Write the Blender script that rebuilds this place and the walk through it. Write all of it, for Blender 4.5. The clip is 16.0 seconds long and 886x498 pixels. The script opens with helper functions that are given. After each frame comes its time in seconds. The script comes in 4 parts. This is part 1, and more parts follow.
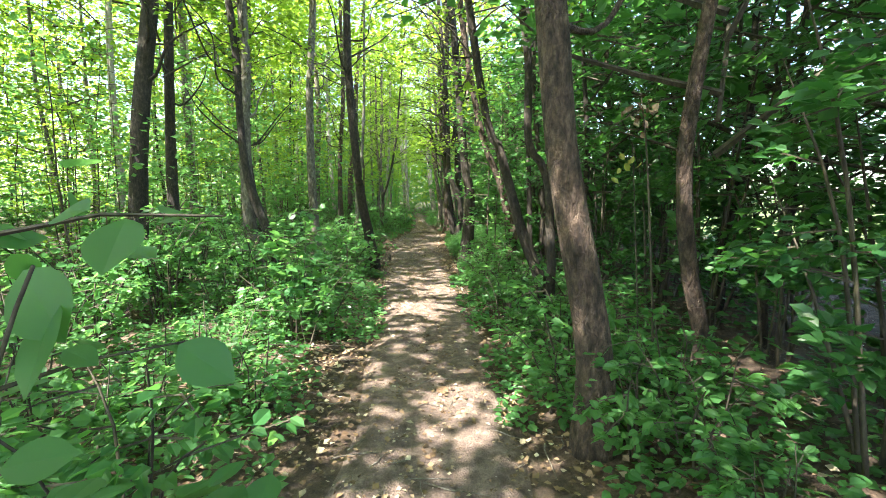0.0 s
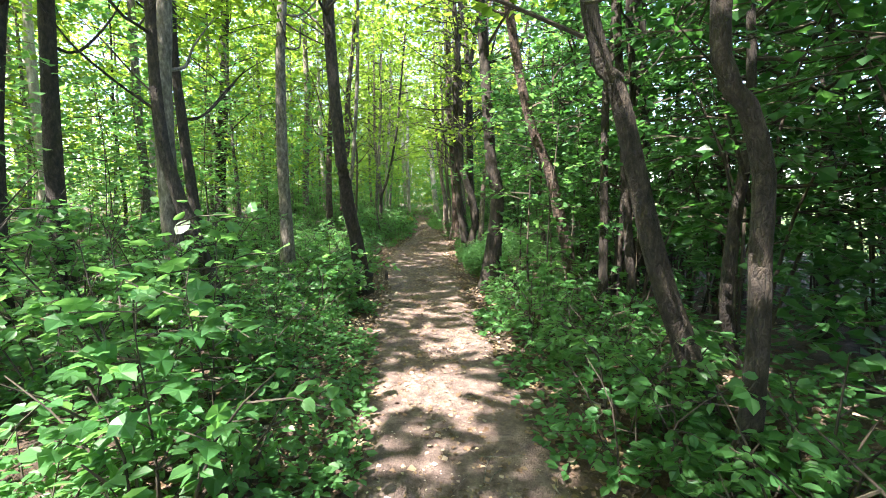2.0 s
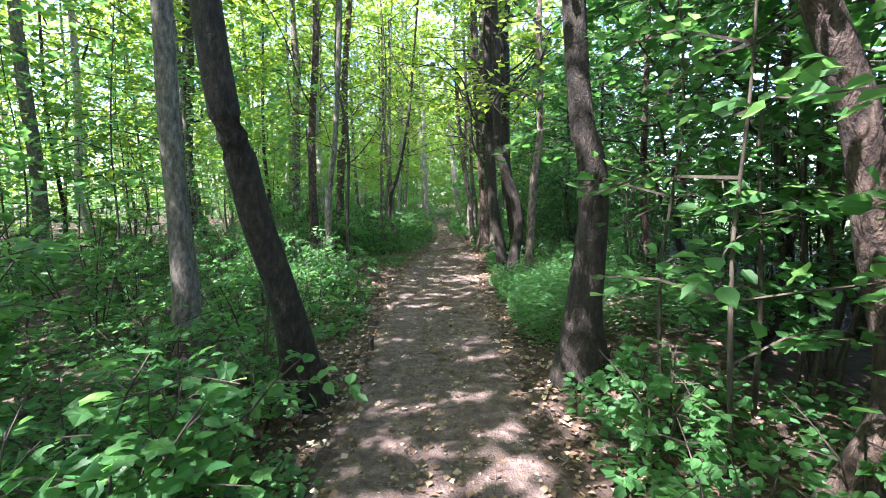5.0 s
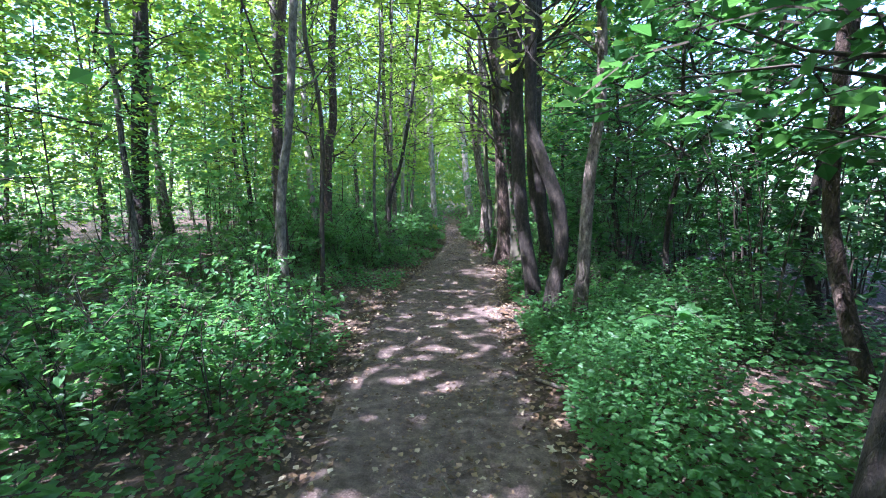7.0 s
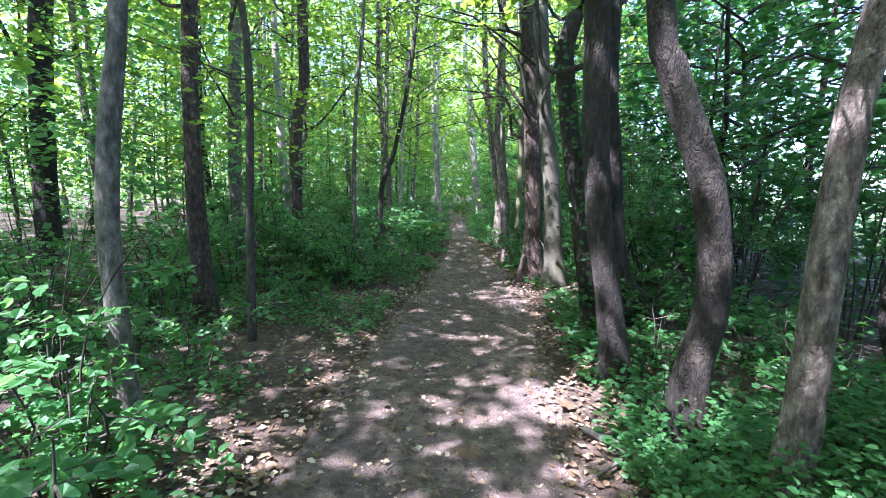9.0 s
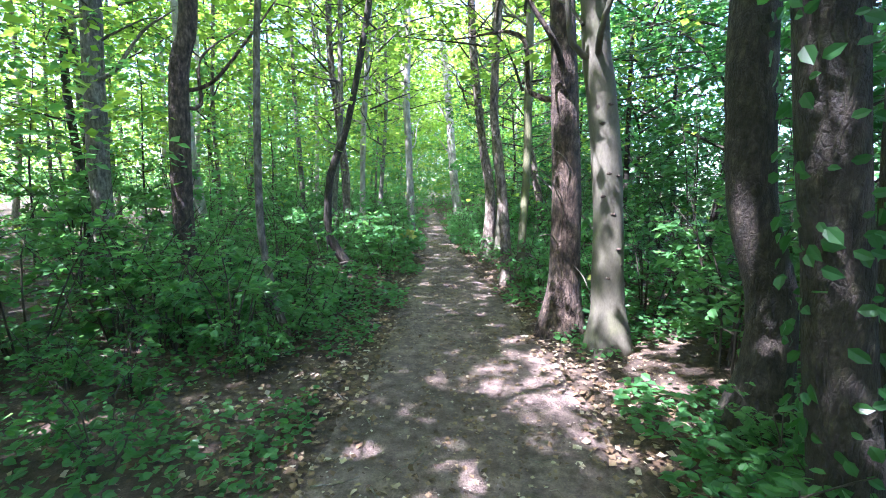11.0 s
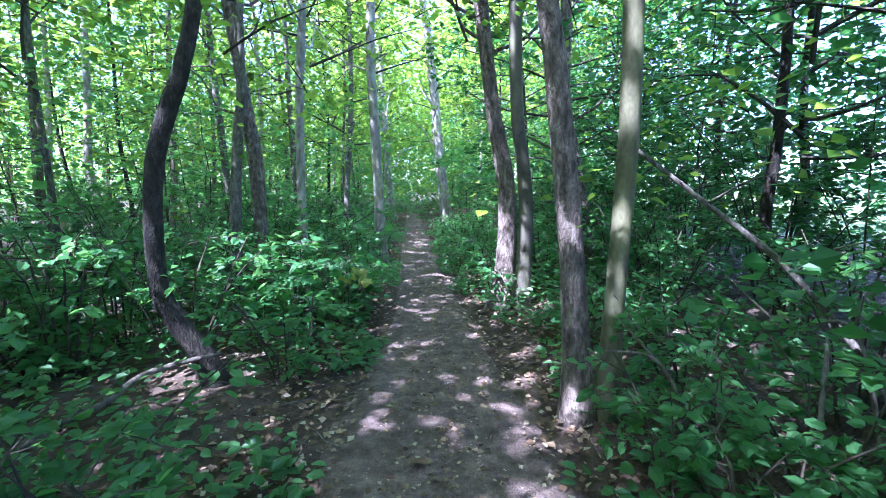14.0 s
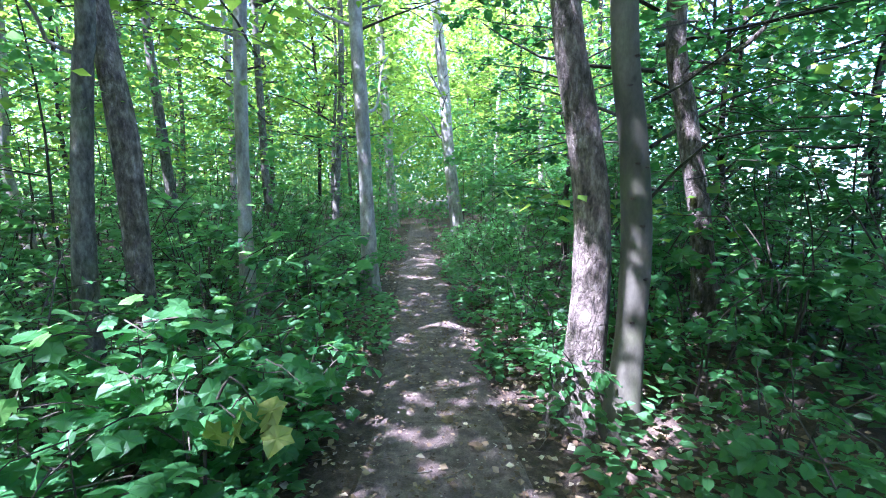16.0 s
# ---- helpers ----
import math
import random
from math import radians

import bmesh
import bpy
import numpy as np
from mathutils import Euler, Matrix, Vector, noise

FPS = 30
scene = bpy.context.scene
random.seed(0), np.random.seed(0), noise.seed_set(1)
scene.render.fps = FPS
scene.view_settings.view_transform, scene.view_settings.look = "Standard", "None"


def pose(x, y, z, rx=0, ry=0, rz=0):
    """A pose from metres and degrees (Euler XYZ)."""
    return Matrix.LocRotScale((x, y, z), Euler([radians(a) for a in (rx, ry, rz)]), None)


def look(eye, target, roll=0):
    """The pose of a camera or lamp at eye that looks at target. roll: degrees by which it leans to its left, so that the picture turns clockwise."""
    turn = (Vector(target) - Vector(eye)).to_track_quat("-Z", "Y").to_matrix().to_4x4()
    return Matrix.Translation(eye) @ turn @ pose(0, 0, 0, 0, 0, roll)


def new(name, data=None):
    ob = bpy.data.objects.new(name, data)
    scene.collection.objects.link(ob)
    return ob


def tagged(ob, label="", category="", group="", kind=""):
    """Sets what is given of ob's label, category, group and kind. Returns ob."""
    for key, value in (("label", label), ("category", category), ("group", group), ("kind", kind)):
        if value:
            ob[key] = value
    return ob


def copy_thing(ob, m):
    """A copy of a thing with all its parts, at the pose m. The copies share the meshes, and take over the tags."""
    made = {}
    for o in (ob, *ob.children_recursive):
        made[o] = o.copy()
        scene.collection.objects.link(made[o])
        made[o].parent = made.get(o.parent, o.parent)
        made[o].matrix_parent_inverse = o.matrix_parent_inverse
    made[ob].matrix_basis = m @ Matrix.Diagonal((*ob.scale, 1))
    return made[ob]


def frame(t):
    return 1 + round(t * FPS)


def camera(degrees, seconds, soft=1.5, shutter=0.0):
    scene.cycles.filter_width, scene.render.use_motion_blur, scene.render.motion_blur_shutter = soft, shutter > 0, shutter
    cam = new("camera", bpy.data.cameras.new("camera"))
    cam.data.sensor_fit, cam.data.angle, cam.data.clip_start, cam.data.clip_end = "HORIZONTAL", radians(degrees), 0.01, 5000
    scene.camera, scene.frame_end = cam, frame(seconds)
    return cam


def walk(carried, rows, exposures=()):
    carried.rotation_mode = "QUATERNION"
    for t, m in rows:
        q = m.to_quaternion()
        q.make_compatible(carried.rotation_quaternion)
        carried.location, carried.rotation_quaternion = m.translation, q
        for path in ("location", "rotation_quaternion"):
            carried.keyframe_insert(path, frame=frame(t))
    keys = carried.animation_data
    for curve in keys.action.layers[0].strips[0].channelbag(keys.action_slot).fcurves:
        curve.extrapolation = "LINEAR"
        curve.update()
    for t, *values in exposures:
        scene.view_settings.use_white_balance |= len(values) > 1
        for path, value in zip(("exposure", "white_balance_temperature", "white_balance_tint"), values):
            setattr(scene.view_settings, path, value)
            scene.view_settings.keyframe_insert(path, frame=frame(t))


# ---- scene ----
cam = camera(90.0, 16.0, soft=1.0)
PATH = [
    (0.0, (-0.000, -0.000, 1.518), (0.191, 4.964, 0.951), -0.12),
    (0.5, (-0.044, 0.681, 1.534), (0.150, 5.645, 0.971), -0.07),
    (1.0, (-0.103, 1.347, 1.527), (0.098, 6.310, 0.960), 0.16),
    (1.5, (-0.101, 2.016, 1.512), (0.107, 6.980, 0.949), 0.38),
    (2.0, (-0.178, 2.702, 1.481), (0.020, 7.669, 0.934), 0.41),
    (2.5, (-0.201, 3.356, 1.482), (-0.017, 8.324, 0.946), 0.48),
    (3.0, (-0.250, 4.033, 1.476), (-0.109, 9.004, 0.955), 0.40),
    (3.5, (-0.231, 4.807, 1.466), (-0.113, 9.778, 0.946), 0.12),
    (4.0, (-0.232, 5.448, 1.457), (-0.149, 10.419, 0.924), -0.22),
    (4.2, (-0.216, 5.701, 1.486), (-0.152, 10.672, 0.952), -0.31),
    (6.3, (-0.066, 8.042, 1.489), (-0.243, 13.006, 0.914), -0.12),
    (6.5, (-0.082, 8.348, 1.513), (-0.257, 13.312, 0.940), -0.16),
    (7.0, (-0.091, 9.052, 1.540), (-0.263, 14.016, 0.969), -0.28),
    (7.5, (-0.116, 9.773, 1.534), (-0.321, 14.733, 0.942), -0.26),
    (8.0, (-0.095, 10.493, 1.531), (-0.313, 15.450, 0.915), -0.07),
    (8.5, (-0.198, 11.169, 1.507), (-0.419, 16.125, 0.878), 0.36),
    (9.0, (-0.235, 11.846, 1.495), (-0.442, 16.800, 0.851), 0.68),
    (9.2, (-0.259, 12.076, 1.514), (-0.459, 17.031, 0.871), 0.86),
    (11.3, (-0.367, 15.322, 1.515), (-0.245, 20.271, 0.811), 0.52),
    (11.5, (-0.373, 15.626, 1.495), (-0.232, 20.574, 0.787), 0.46),
    (12.0, (-0.325, 16.351, 1.473), (-0.148, 21.297, 0.763), 0.52),
    (12.5, (-0.299, 16.981, 1.463), (-0.083, 21.926, 0.755), 0.56),
    (13.0, (-0.277, 17.614, 1.456), (-0.036, 22.560, 0.764), 0.04),
    (13.5, (-0.259, 18.273, 1.473), (0.005, 23.220, 0.793), -0.05),
    (14.0, (-0.216, 18.967, 1.460), (-0.001, 23.918, 0.791), -0.19),
    (14.5, (-0.166, 19.579, 1.482), (0.010, 24.532, 0.821), -0.10),
    (15.0, (-0.186, 20.164, 1.477), (-0.050, 25.120, 0.829), -0.04),
    (15.5, (-0.159, 20.834, 1.477), (-0.020, 25.791, 0.838), 0.06),
    (16.0, (-0.197, 21.614, 1.491), (-0.059, 26.570, 0.844), 0.01),
]
walk(cam, [(t, look(eye, target, roll)) for t, eye, target, roll in PATH],
     exposures=[(0.0, 3.0, 6700, 9), (1.0, 2.75, 6600, 11), (2.0, 2.95, 6500, 17), (4.2, 2.95, 6250, 21), (6.3, 2.75, 5200, 32), (9.2, 3.05, 5250, 29), (11.3, 3.5, 5300, 28), (12.0, 3.2, 5300, 27), (14.0, 3.25, 4750, 32), (15.0, 3.2, 4950, 29), (16.0, 3.35, 4850, 33)])

# ---- light ----
SUN_AZ, SUN_EL = radians(232), radians(56)          # clockwise from +y
world = bpy.data.worlds.new("sky")
scene.world = world
world.use_nodes = True
_wn, _wl = world.node_tree.nodes, world.node_tree.links
_sky = _wn.new("ShaderNodeTexSky")
_sky.sky_type, _sky.sun_disc = "NISHITA", False
_sky.sun_elevation, _sky.sun_rotation = SUN_EL, SUN_AZ
_sky.air_density, _sky.dust_density = 1.0, 1.5
_wn["Background"].inputs["Strength"].default_value = 0.135
_wl.new(_sky.outputs[0], _wn["Background"].inputs["Color"])
sun = new("sun", bpy.data.lights.new("sun", "SUN"))
sun.data.energy, sun.data.angle, sun.data.color = 5.0, radians(0.5), (1.0, 0.95, 0.86)
_sd = Vector((math.sin(SUN_AZ) * math.cos(SUN_EL), math.cos(SUN_AZ) * math.cos(SUN_EL), math.sin(SUN_EL)))
sun.matrix_world = look(_sd * 60, (0, 0, 0))

rng = np.random.default_rng(7)


# ---- materials ----
class Mat:
    """A small builder for node materials."""

    def __init__(self, name):
        self.m = bpy.data.materials.new(name)
        self.m.use_nodes = True
        self.n, self.l = self.m.node_tree.nodes, self.m.node_tree.links
        self.bsdf, self.out = self.n["Principled BSDF"], self.n["Material Output"]

    def node(self, kind, inputs=None, **props):
        nd = self.n.new(kind)
        for k, v in props.items():
            setattr(nd, k, v)
        for k, v in (inputs or {}).items():
            if hasattr(v, "is_output"):
                self.l.new(v, nd.inputs[k])
            else:
                nd.inputs[k].default_value = v
        return nd

    def coords(self, scale=(1, 1, 1), world_space=False):
        src = (self.node("ShaderNodeNewGeometry").outputs["Position"] if world_space
               else self.node("ShaderNodeTexCoord").outputs["Object"])
        return self.node("ShaderNodeMapping", {"Vector": src, "Scale": scale}).outputs[0]

    def noise(self, vec, scale, detail=4.0, rough=0.6):
        return self.node("ShaderNodeTexNoise", {"Vector": vec, "Scale": scale, "Detail": detail, "Roughness": rough}).outputs["Fac"]

    def ramp(self, fac, *stops):
        r = self.node("ShaderNodeValToRGB", {"Fac": fac})
        while len(r.color_ramp.elements) < len(stops):
            r.color_ramp.elements.new(0.5)
        for e, (pos, col) in zip(r.color_ramp.elements, stops):
            e.position, e.color = pos, (*col, 1)
        return r.outputs[0]

    def mix(self, fac, a, b, mode="MIX"):
        return self.node("ShaderNodeMixRGB", {"Fac": fac, "Color1": a, "Color2": b}, blend_type=mode).outputs[0]

    def bump(self, height, strength, dist):
        self.l.new(self.node("ShaderNodeBump", {"Height": height, "Strength": strength, "Distance": dist}).outputs[0],
                   self.bsdf.inputs["Normal"])

    def base(self, col, rough=0.8):
        self.l.new(col, self.bsdf.inputs["Base Color"])
        self.bsdf.inputs["Roughness"].default_value = rough
        return self.m


def leaf_material(name, dark, light, through_dark, through_light, gloss=0.42, share=0.45):
    """Leaf: a thin blade that reflects green and lets yellower light through."""
    k = Mat(name)
    geo = k.node("ShaderNodeNewGeometry").outputs["Random Per Island"]
    obj = k.node("ShaderNodeObjectInfo").outputs["Random"]
    patch = k.noise(k.coords((1, 1, 1), True), 0.35, 2.0)
    mixed = k.node("ShaderNodeMath", {0: geo, 1: patch}, operation="ADD").outputs[0]
    mixed = k.node("ShaderNodeMath", {0: mixed, 1: obj}, operation="ADD").outputs[0]
    fac = k.node("ShaderNodeMapRange", {0: mixed, 1: 0.5, 2: 2.3}).outputs[0]
    col = k.ramp(fac, (0.0, dark), (1.0, light))
    thr = k.ramp(fac, (0.0, through_dark), (1.0, through_light))
    k.base(col, gloss)
    k.bsdf.inputs["Specular IOR Level"].default_value = 0.35
    tr = k.node("ShaderNodeBsdfTranslucent", {"Color": thr})
    mx = k.node("ShaderNodeMixShader", {0: share, 1: k.bsdf.outputs[0], 2: tr.outputs[0]})
    k.l.new(mx.outputs[0], k.out.inputs["Surface"])
    return k.m


LEAF_CANOPY = leaf_material("leaf_canopy", (0.045, 0.12, 0.014), (0.1, 0.19, 0.02), (0.22, 0.41, 0.03), (0.42, 0.57, 0.07), share=0.55)
LEAF_UNDER = leaf_material("leaf_understorey", (0.03, 0.115, 0.035), (0.075, 0.185, 0.06), (0.12, 0.34, 0.065), (0.25, 0.5, 0.13), share=0.48)
# darker green: the thicket's shade is put into the leaf colour; ivy too
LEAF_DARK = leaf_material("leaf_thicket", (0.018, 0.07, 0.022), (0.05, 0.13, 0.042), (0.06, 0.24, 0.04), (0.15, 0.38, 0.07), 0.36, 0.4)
LEAF_HERB = leaf_material("leaf_herb", (0.032, 0.115, 0.035), (0.08, 0.19, 0.065), (0.12, 0.31, 0.065), (0.24, 0.46, 0.13))
LEAF_YELLOW = leaf_material("leaf_yellow", (0.2, 0.26, 0.05), (0.36, 0.36, 0.1), (0.3, 0.36, 0.06), (0.45, 0.45, 0.1))


def bark_material(name, dark, mid, light, groove=14.0, moss=0.0, knots=False, depth=0.012, plates=0.0):
    k = Mat(name)
    stretched = k.coords((1, 1, 0.42), True)
    ridges = k.noise(stretched, groove, 6.0, 0.65)
    blot = k.noise(k.coords((1, 1, 0.6), True), 2.2, 4.0)
    fine = k.noise(k.coords((1, 1, 0.5), True), 70.0, 3.0)
    col = k.ramp(ridges, (0.34, dark), (0.52, mid), (0.7, light))
    col = k.mix(0.5, col, k.ramp(blot, (0.35, (0.55, 0.55, 0.55)), (0.65, (1.3, 1.27, 1.2))), "MULTIPLY")
    col = k.mix(0.45, col, k.ramp(fine, (0.3, (0.6, 0.6, 0.6)), (0.7, (1.3, 1.3, 1.3))), "MULTIPLY")
    if moss:
        green = k.ramp(k.noise(k.coords((1, 1, 0.5), True), 5.0, 5.0), (0.62 - 0.3 * moss, (0, 0, 0)), (0.8 - 0.3 * moss, (1, 1, 1)))
        col = k.mix(k.node("ShaderNodeMath", {0: green, 1: 0.7 * moss}, operation="MULTIPLY").outputs[0], col, (0.13, 0.16, 0.035, 1))
    hgt = ridges
    if plates:
        warp = k.node("ShaderNodeTexNoise", {"Vector": stretched, "Scale": 9.0, "Detail": 3.0}).outputs["Color"]
        bent = k.mix(0.1, k.coords((1, 1, 0.36), True), warp, "ADD")
        crack = k.node("ShaderNodeTexVoronoi", {"Vector": bent, "Scale": plates, "Randomness": 1.0}, feature="DISTANCE_TO_EDGE").outputs["Distance"]
        line = k.ramp(crack, (0.0, (0, 0, 0)), (0.16, (1, 1, 1)))
        col = k.mix(0.3, col, k.ramp(crack, (0.0, (0.3, 0.28, 0.27)), (0.2, (1.1, 1.1, 1.1))), "MULTIPLY")
        soft = k.node("ShaderNodeMath", {0: line, 1: 0.22}, operation="MULTIPLY").outputs[0]
        flakes = k.noise(k.coords((1, 1, 0.7), True), 34.0, 5.0, 0.7)
        col = k.mix(0.5, col, k.ramp(flakes, (0.36, (0.45, 0.43, 0.41)), (0.62, (1.25, 1.24, 1.22))), "MULTIPLY")
        hgt = k.node("ShaderNodeMath", {0: ridges, 1: soft}, operation="ADD").outputs[0]
        hgt = k.node("ShaderNodeMath", {0: hgt, 1: flakes}, operation="ADD").outputs[0]
    if knots:
        v = k.node("ShaderNodeTexVoronoi", {"Vector": k.coords((1, 1, 0.75), True), "Scale": 5.2, "Randomness": 1.0})
        spot = k.ramp(v.outputs["Distance"], (0.05, (1, 1, 1)), (0.11, (0, 0, 0)))
        col = k.mix(spot, col, (0.035, 0.024, 0.018, 1))
        hgt = k.node("ShaderNodeMath", {0: ridges, 1: spot}, operation="ADD").outputs[0]
    k.bump(hgt, 0.9, depth)
    return k.base(col, 0.85)


BARK_DARK = bark_material("bark_dark", (0.008, 0.006, 0.0045), (0.032, 0.024, 0.0175), (0.08, 0.062, 0.046), 30, 0.15, depth=0.02, plates=46)
BARK_GREY = bark_material("bark_grey", (0.035, 0.031, 0.024), (0.115, 0.102, 0.082), (0.23, 0.21, 0.175), 28, 0.3, depth=0.014)
BARK_BROWN = bark_material("bark_brown", (0.016, 0.01, 0.007), (0.078, 0.05, 0.037), (0.19, 0.135, 0.105), 26, 0.08, depth=0.03, plates=32)
BARK_PALE = bark_material("bark_pale_flaking", (0.045, 0.033, 0.026), (0.18, 0.14, 0.115), (0.38, 0.32, 0.28), 22, 0.0, depth=0.025, plates=36)
# pale grey bark, made lighter still to stand in for sun on far trunks
BARK_PALE_SUNLIT = bark_material("bark_pale_sunlit", (0.16, 0.14, 0.115), (0.3, 0.275, 0.235), (0.44, 0.41, 0.36), 12, 0.1, depth=0.006)
BARK_SMOOTH = bark_material("bark_smooth", (0.056, 0.05, 0.035), (0.094, 0.084, 0.061), (0.145, 0.132, 0.102), 4, 0.35, True, 0.004)
BARK_MOSSY = bark_material("bark_mossy", (0.06, 0.058, 0.03), (0.12, 0.115, 0.06), (0.18, 0.17, 0.115), 9, 0.5, True, 0.006)
BARK_TWIG = bark_material("bark_twig", (0.022, 0.017, 0.012), (0.05, 0.04, 0.028), (0.1, 0.085, 0.06), 30, 0.2, depth=0.003)
DEADWOOD = bark_material("dead_wood", (0.05, 0.042, 0.034), (0.14, 0.118, 0.095), (0.28, 0.245, 0.205), 22, 0.0, depth=0.005)


def earth_material(name, lo, mid, hi, stone, rough=0.95, field=False):
    k = Mat(name)
    w = k.coords((1, 1, 1), True)
    big, med, fine = k.noise(w, 1.1, 4.0), k.noise(w, 9.0, 6.0, 0.7), k.noise(w, 85.0, 3.0, 0.7)
    col = k.ramp(med, (0.3, lo), (0.5, mid), (0.72, hi))
    col = k.mix(0.55, col, k.ramp(big, (0.35, (0.62, 0.6, 0.58)), (0.65, (1.25, 1.22, 1.2))), "MULTIPLY")
    col = k.mix(0.5, col, k.ramp(fine, (0.3, (0.5, 0.5, 0.5)), (0.7, (1.45, 1.45, 1.45))), "MULTIPLY")
    v = k.node("ShaderNodeTexVoronoi", {"Vector": w, "Scale": 26.0, "Randomness": 1.0})
    peb = k.ramp(v.outputs["Distance"], (0.12, (1, 1, 1)), (0.2, (0, 0, 0)))
    sel = k.node("ShaderNodeMath", {0: k.noise(w, 5.0, 2.0), 1: 0.58}, operation="GREATER_THAN").outputs[0]
    peb = k.node("ShaderNodeMath", {0: peb, 1: sel}, operation="MULTIPLY").outputs[0]
    col = k.mix(peb, col, (*stone, 1))
    if field:                                             # grass of the open field outside the wood
        east = k.node("ShaderNodeSeparateXYZ", {"Vector": k.node("ShaderNodeNewGeometry").outputs["Position"]}).outputs["X"]
        wob = k.node("ShaderNodeMath", {0: big, 1: 4.0}, operation="MULTIPLY").outputs[0]
        edge = k.node("ShaderNodeMapRange", {0: k.node("ShaderNodeMath", {0: east, 1: wob}, operation="ADD").outputs[0], 1: 11.0, 2: 12.5}).outputs[0]
        col = k.mix(edge, col, k.ramp(med, (0.3, (0.045, 0.075, 0.018)), (0.7, (0.12, 0.16, 0.045))))
    h = k.node("ShaderNodeMath", {0: med, 1: k.node("ShaderNodeMath", {0: fine, 1: 0.55}, operation="MULTIPLY").outputs[0]}, operation="ADD").outputs[0]
    k.bump(h, 1.0, 0.05)
    return k.base(col, rough)


EARTH = earth_material("trodden_earth", (0.062, 0.042, 0.035), (0.155, 0.11, 0.092), (0.285, 0.212, 0.18), (0.38, 0.32, 0.27))
SOIL = earth_material("forest_soil", (0.034, 0.023, 0.016), (0.09, 0.06, 0.042), (0.18, 0.122, 0.088), (0.17, 0.12, 0.08), field=True)


def litter_material():
    k = Mat("dead_leaves")
    geo = k.node("ShaderNodeNewGeometry").outputs["Random Per Island"]
    k.bsdf.inputs["Specular IOR Level"].default_value = 0.25
    return k.base(k.ramp(geo, (0.0, (0.06, 0.036, 0.022)), (0.45, (0.15, 0.095, 0.055)), (0.8, (0.27, 0.19, 0.12)), (1.0, (0.42, 0.36, 0.26))), 0.7)


LITTER = litter_material()


# ---- mesh helpers ----
def mesh_from(name, verts, faces, mat, smooth=False):
    me = bpy.data.meshes.new(name)
    me.from_pydata(np.asarray(verts).tolist() if isinstance(verts, np.ndarray) else verts, [],
                   np.asarray(faces).tolist() if isinstance(faces, np.ndarray) else faces)
    me.materials.append(mat)
    if smooth:
        me.polygons.foreach_set("use_smooth", [True] * len(me.polygons))
    me.update()
    return me


def two_tone(name, wood, leaf, barkmat, leafmat):
    """Twigs and leaves that hang together as one mesh."""
    v, f = joined(wood)
    lv, lf = joined(leaf)
    me = mesh_from(name, np.concatenate([v, lv]), f + [tuple(i + len(v) for i in q) for q in lf], barkmat)
    me.materials.append(leafmat)
    me.polygons.foreach_set("material_index", [0] * len(f) + [1] * len(lf))
    return me


def part(name, me, parent, label=""):
    ob = new(name, me)
    ob.parent = parent
    return tagged(ob, label) if label else ob


def unit(a):
    return a / np.maximum(np.linalg.norm(a, axis=-1, keepdims=True), 1e-9)


LEAF2 = (np.array([(0, 0, 0), (0.42, 0.5, 0.09), (0, 1, -0.04), (-0.42, 0.5, 0.09)]), [(0, 1, 2), (0, 2, 3)])
LEAF4 = (np.array([(0, 0, 0), (0.3, 0.24, 0.07), (0.3, 0.64, 0.07), (0, 1, -0.08), (-0.3, 0.64, 0.07), (-0.3, 0.24, 0.07)]),
         [(0, 1, 2, 3), (0, 3, 4, 5)])
_ow = [(0.0, 0.0), (0.13, 0.06), (0.27, 0.2), (0.35, 0.38), (0.36, 0.55), (0.28, 0.72), (0.16, 0.87), (0.0, 1.02)]
OVAL = (np.array([(0, y, -0.06 * y * y) for _, y in _ow] + [(w, y + 0.02 * (i % 2), 0.1 * w - 0.06 * y * y) for i, (w, y) in enumerate(_ow)]
                 + [(-w, y + 0.02 * (i % 2), 0.1 * w - 0.06 * y * y) for i, (w, y) in enumerate(_ow)]),
        [(i, 8 + i, 9 + i, i + 1) for i in range(7)] + [(i, i + 1, 17 + i, 16 + i) for i in range(7)])
MAPLE = (np.array([(0, 0, 0), (0.34, 0.02, -0.03), (0.38, 0.22, 0.03), (0.6, 0.42, -0.05), (0.36, 0.6, 0.04), (0.24, 0.8, 0.03), (0, 1.02, -0.08),
                   (-0.24, 0.8, 0.03), (-0.36, 0.6, 0.04), (-0.6, 0.42, -0.05), (-0.38, 0.22, 0.03), (-0.34, 0.02, -0.03), (0, 0.42, 0.0)]),
         [(12, 0, 1), (12, 1, 2), (12, 2, 3), (12, 3, 4), (12, 4, 5), (12, 5, 6), (12, 6, 7), (12, 7, 8), (12, 8, 9), (12, 9, 10), (12, 10, 11), (12, 11, 0)])


def blades(pos, along, normal, size, template):
    """Vertices and faces of leaves at pos, pointing along, facing normal."""
    tv, tf = template
    along = unit(along)
    side = unit(np.cross(along, normal))
    up = np.cross(side, along)
    v = pos[:, None] + size[:, None, None] * (tv[None, :, 0, None] * side[:, None] + tv[None, :, 1, None] * along[:, None] + tv[None, :, 2, None] * up[:, None])
    n, m = len(pos), len(tv)
    faces = []
    base = (np.arange(n) * m)
    for f in tf:
        faces.append(base[:, None] + np.array(f))
    flat = [row for block in faces for row in block.tolist()]
    return v.reshape(-1, 3), flat


def tube(points, sides=8, rough=0.0, seed=0.0, cap=True):
    """A limb along points (x, y, z, radius)."""
    p = np.array(points, float)
    c, r = p[:, :3], p[:, 3]
    tang = unit(np.gradient(c, axis=0))
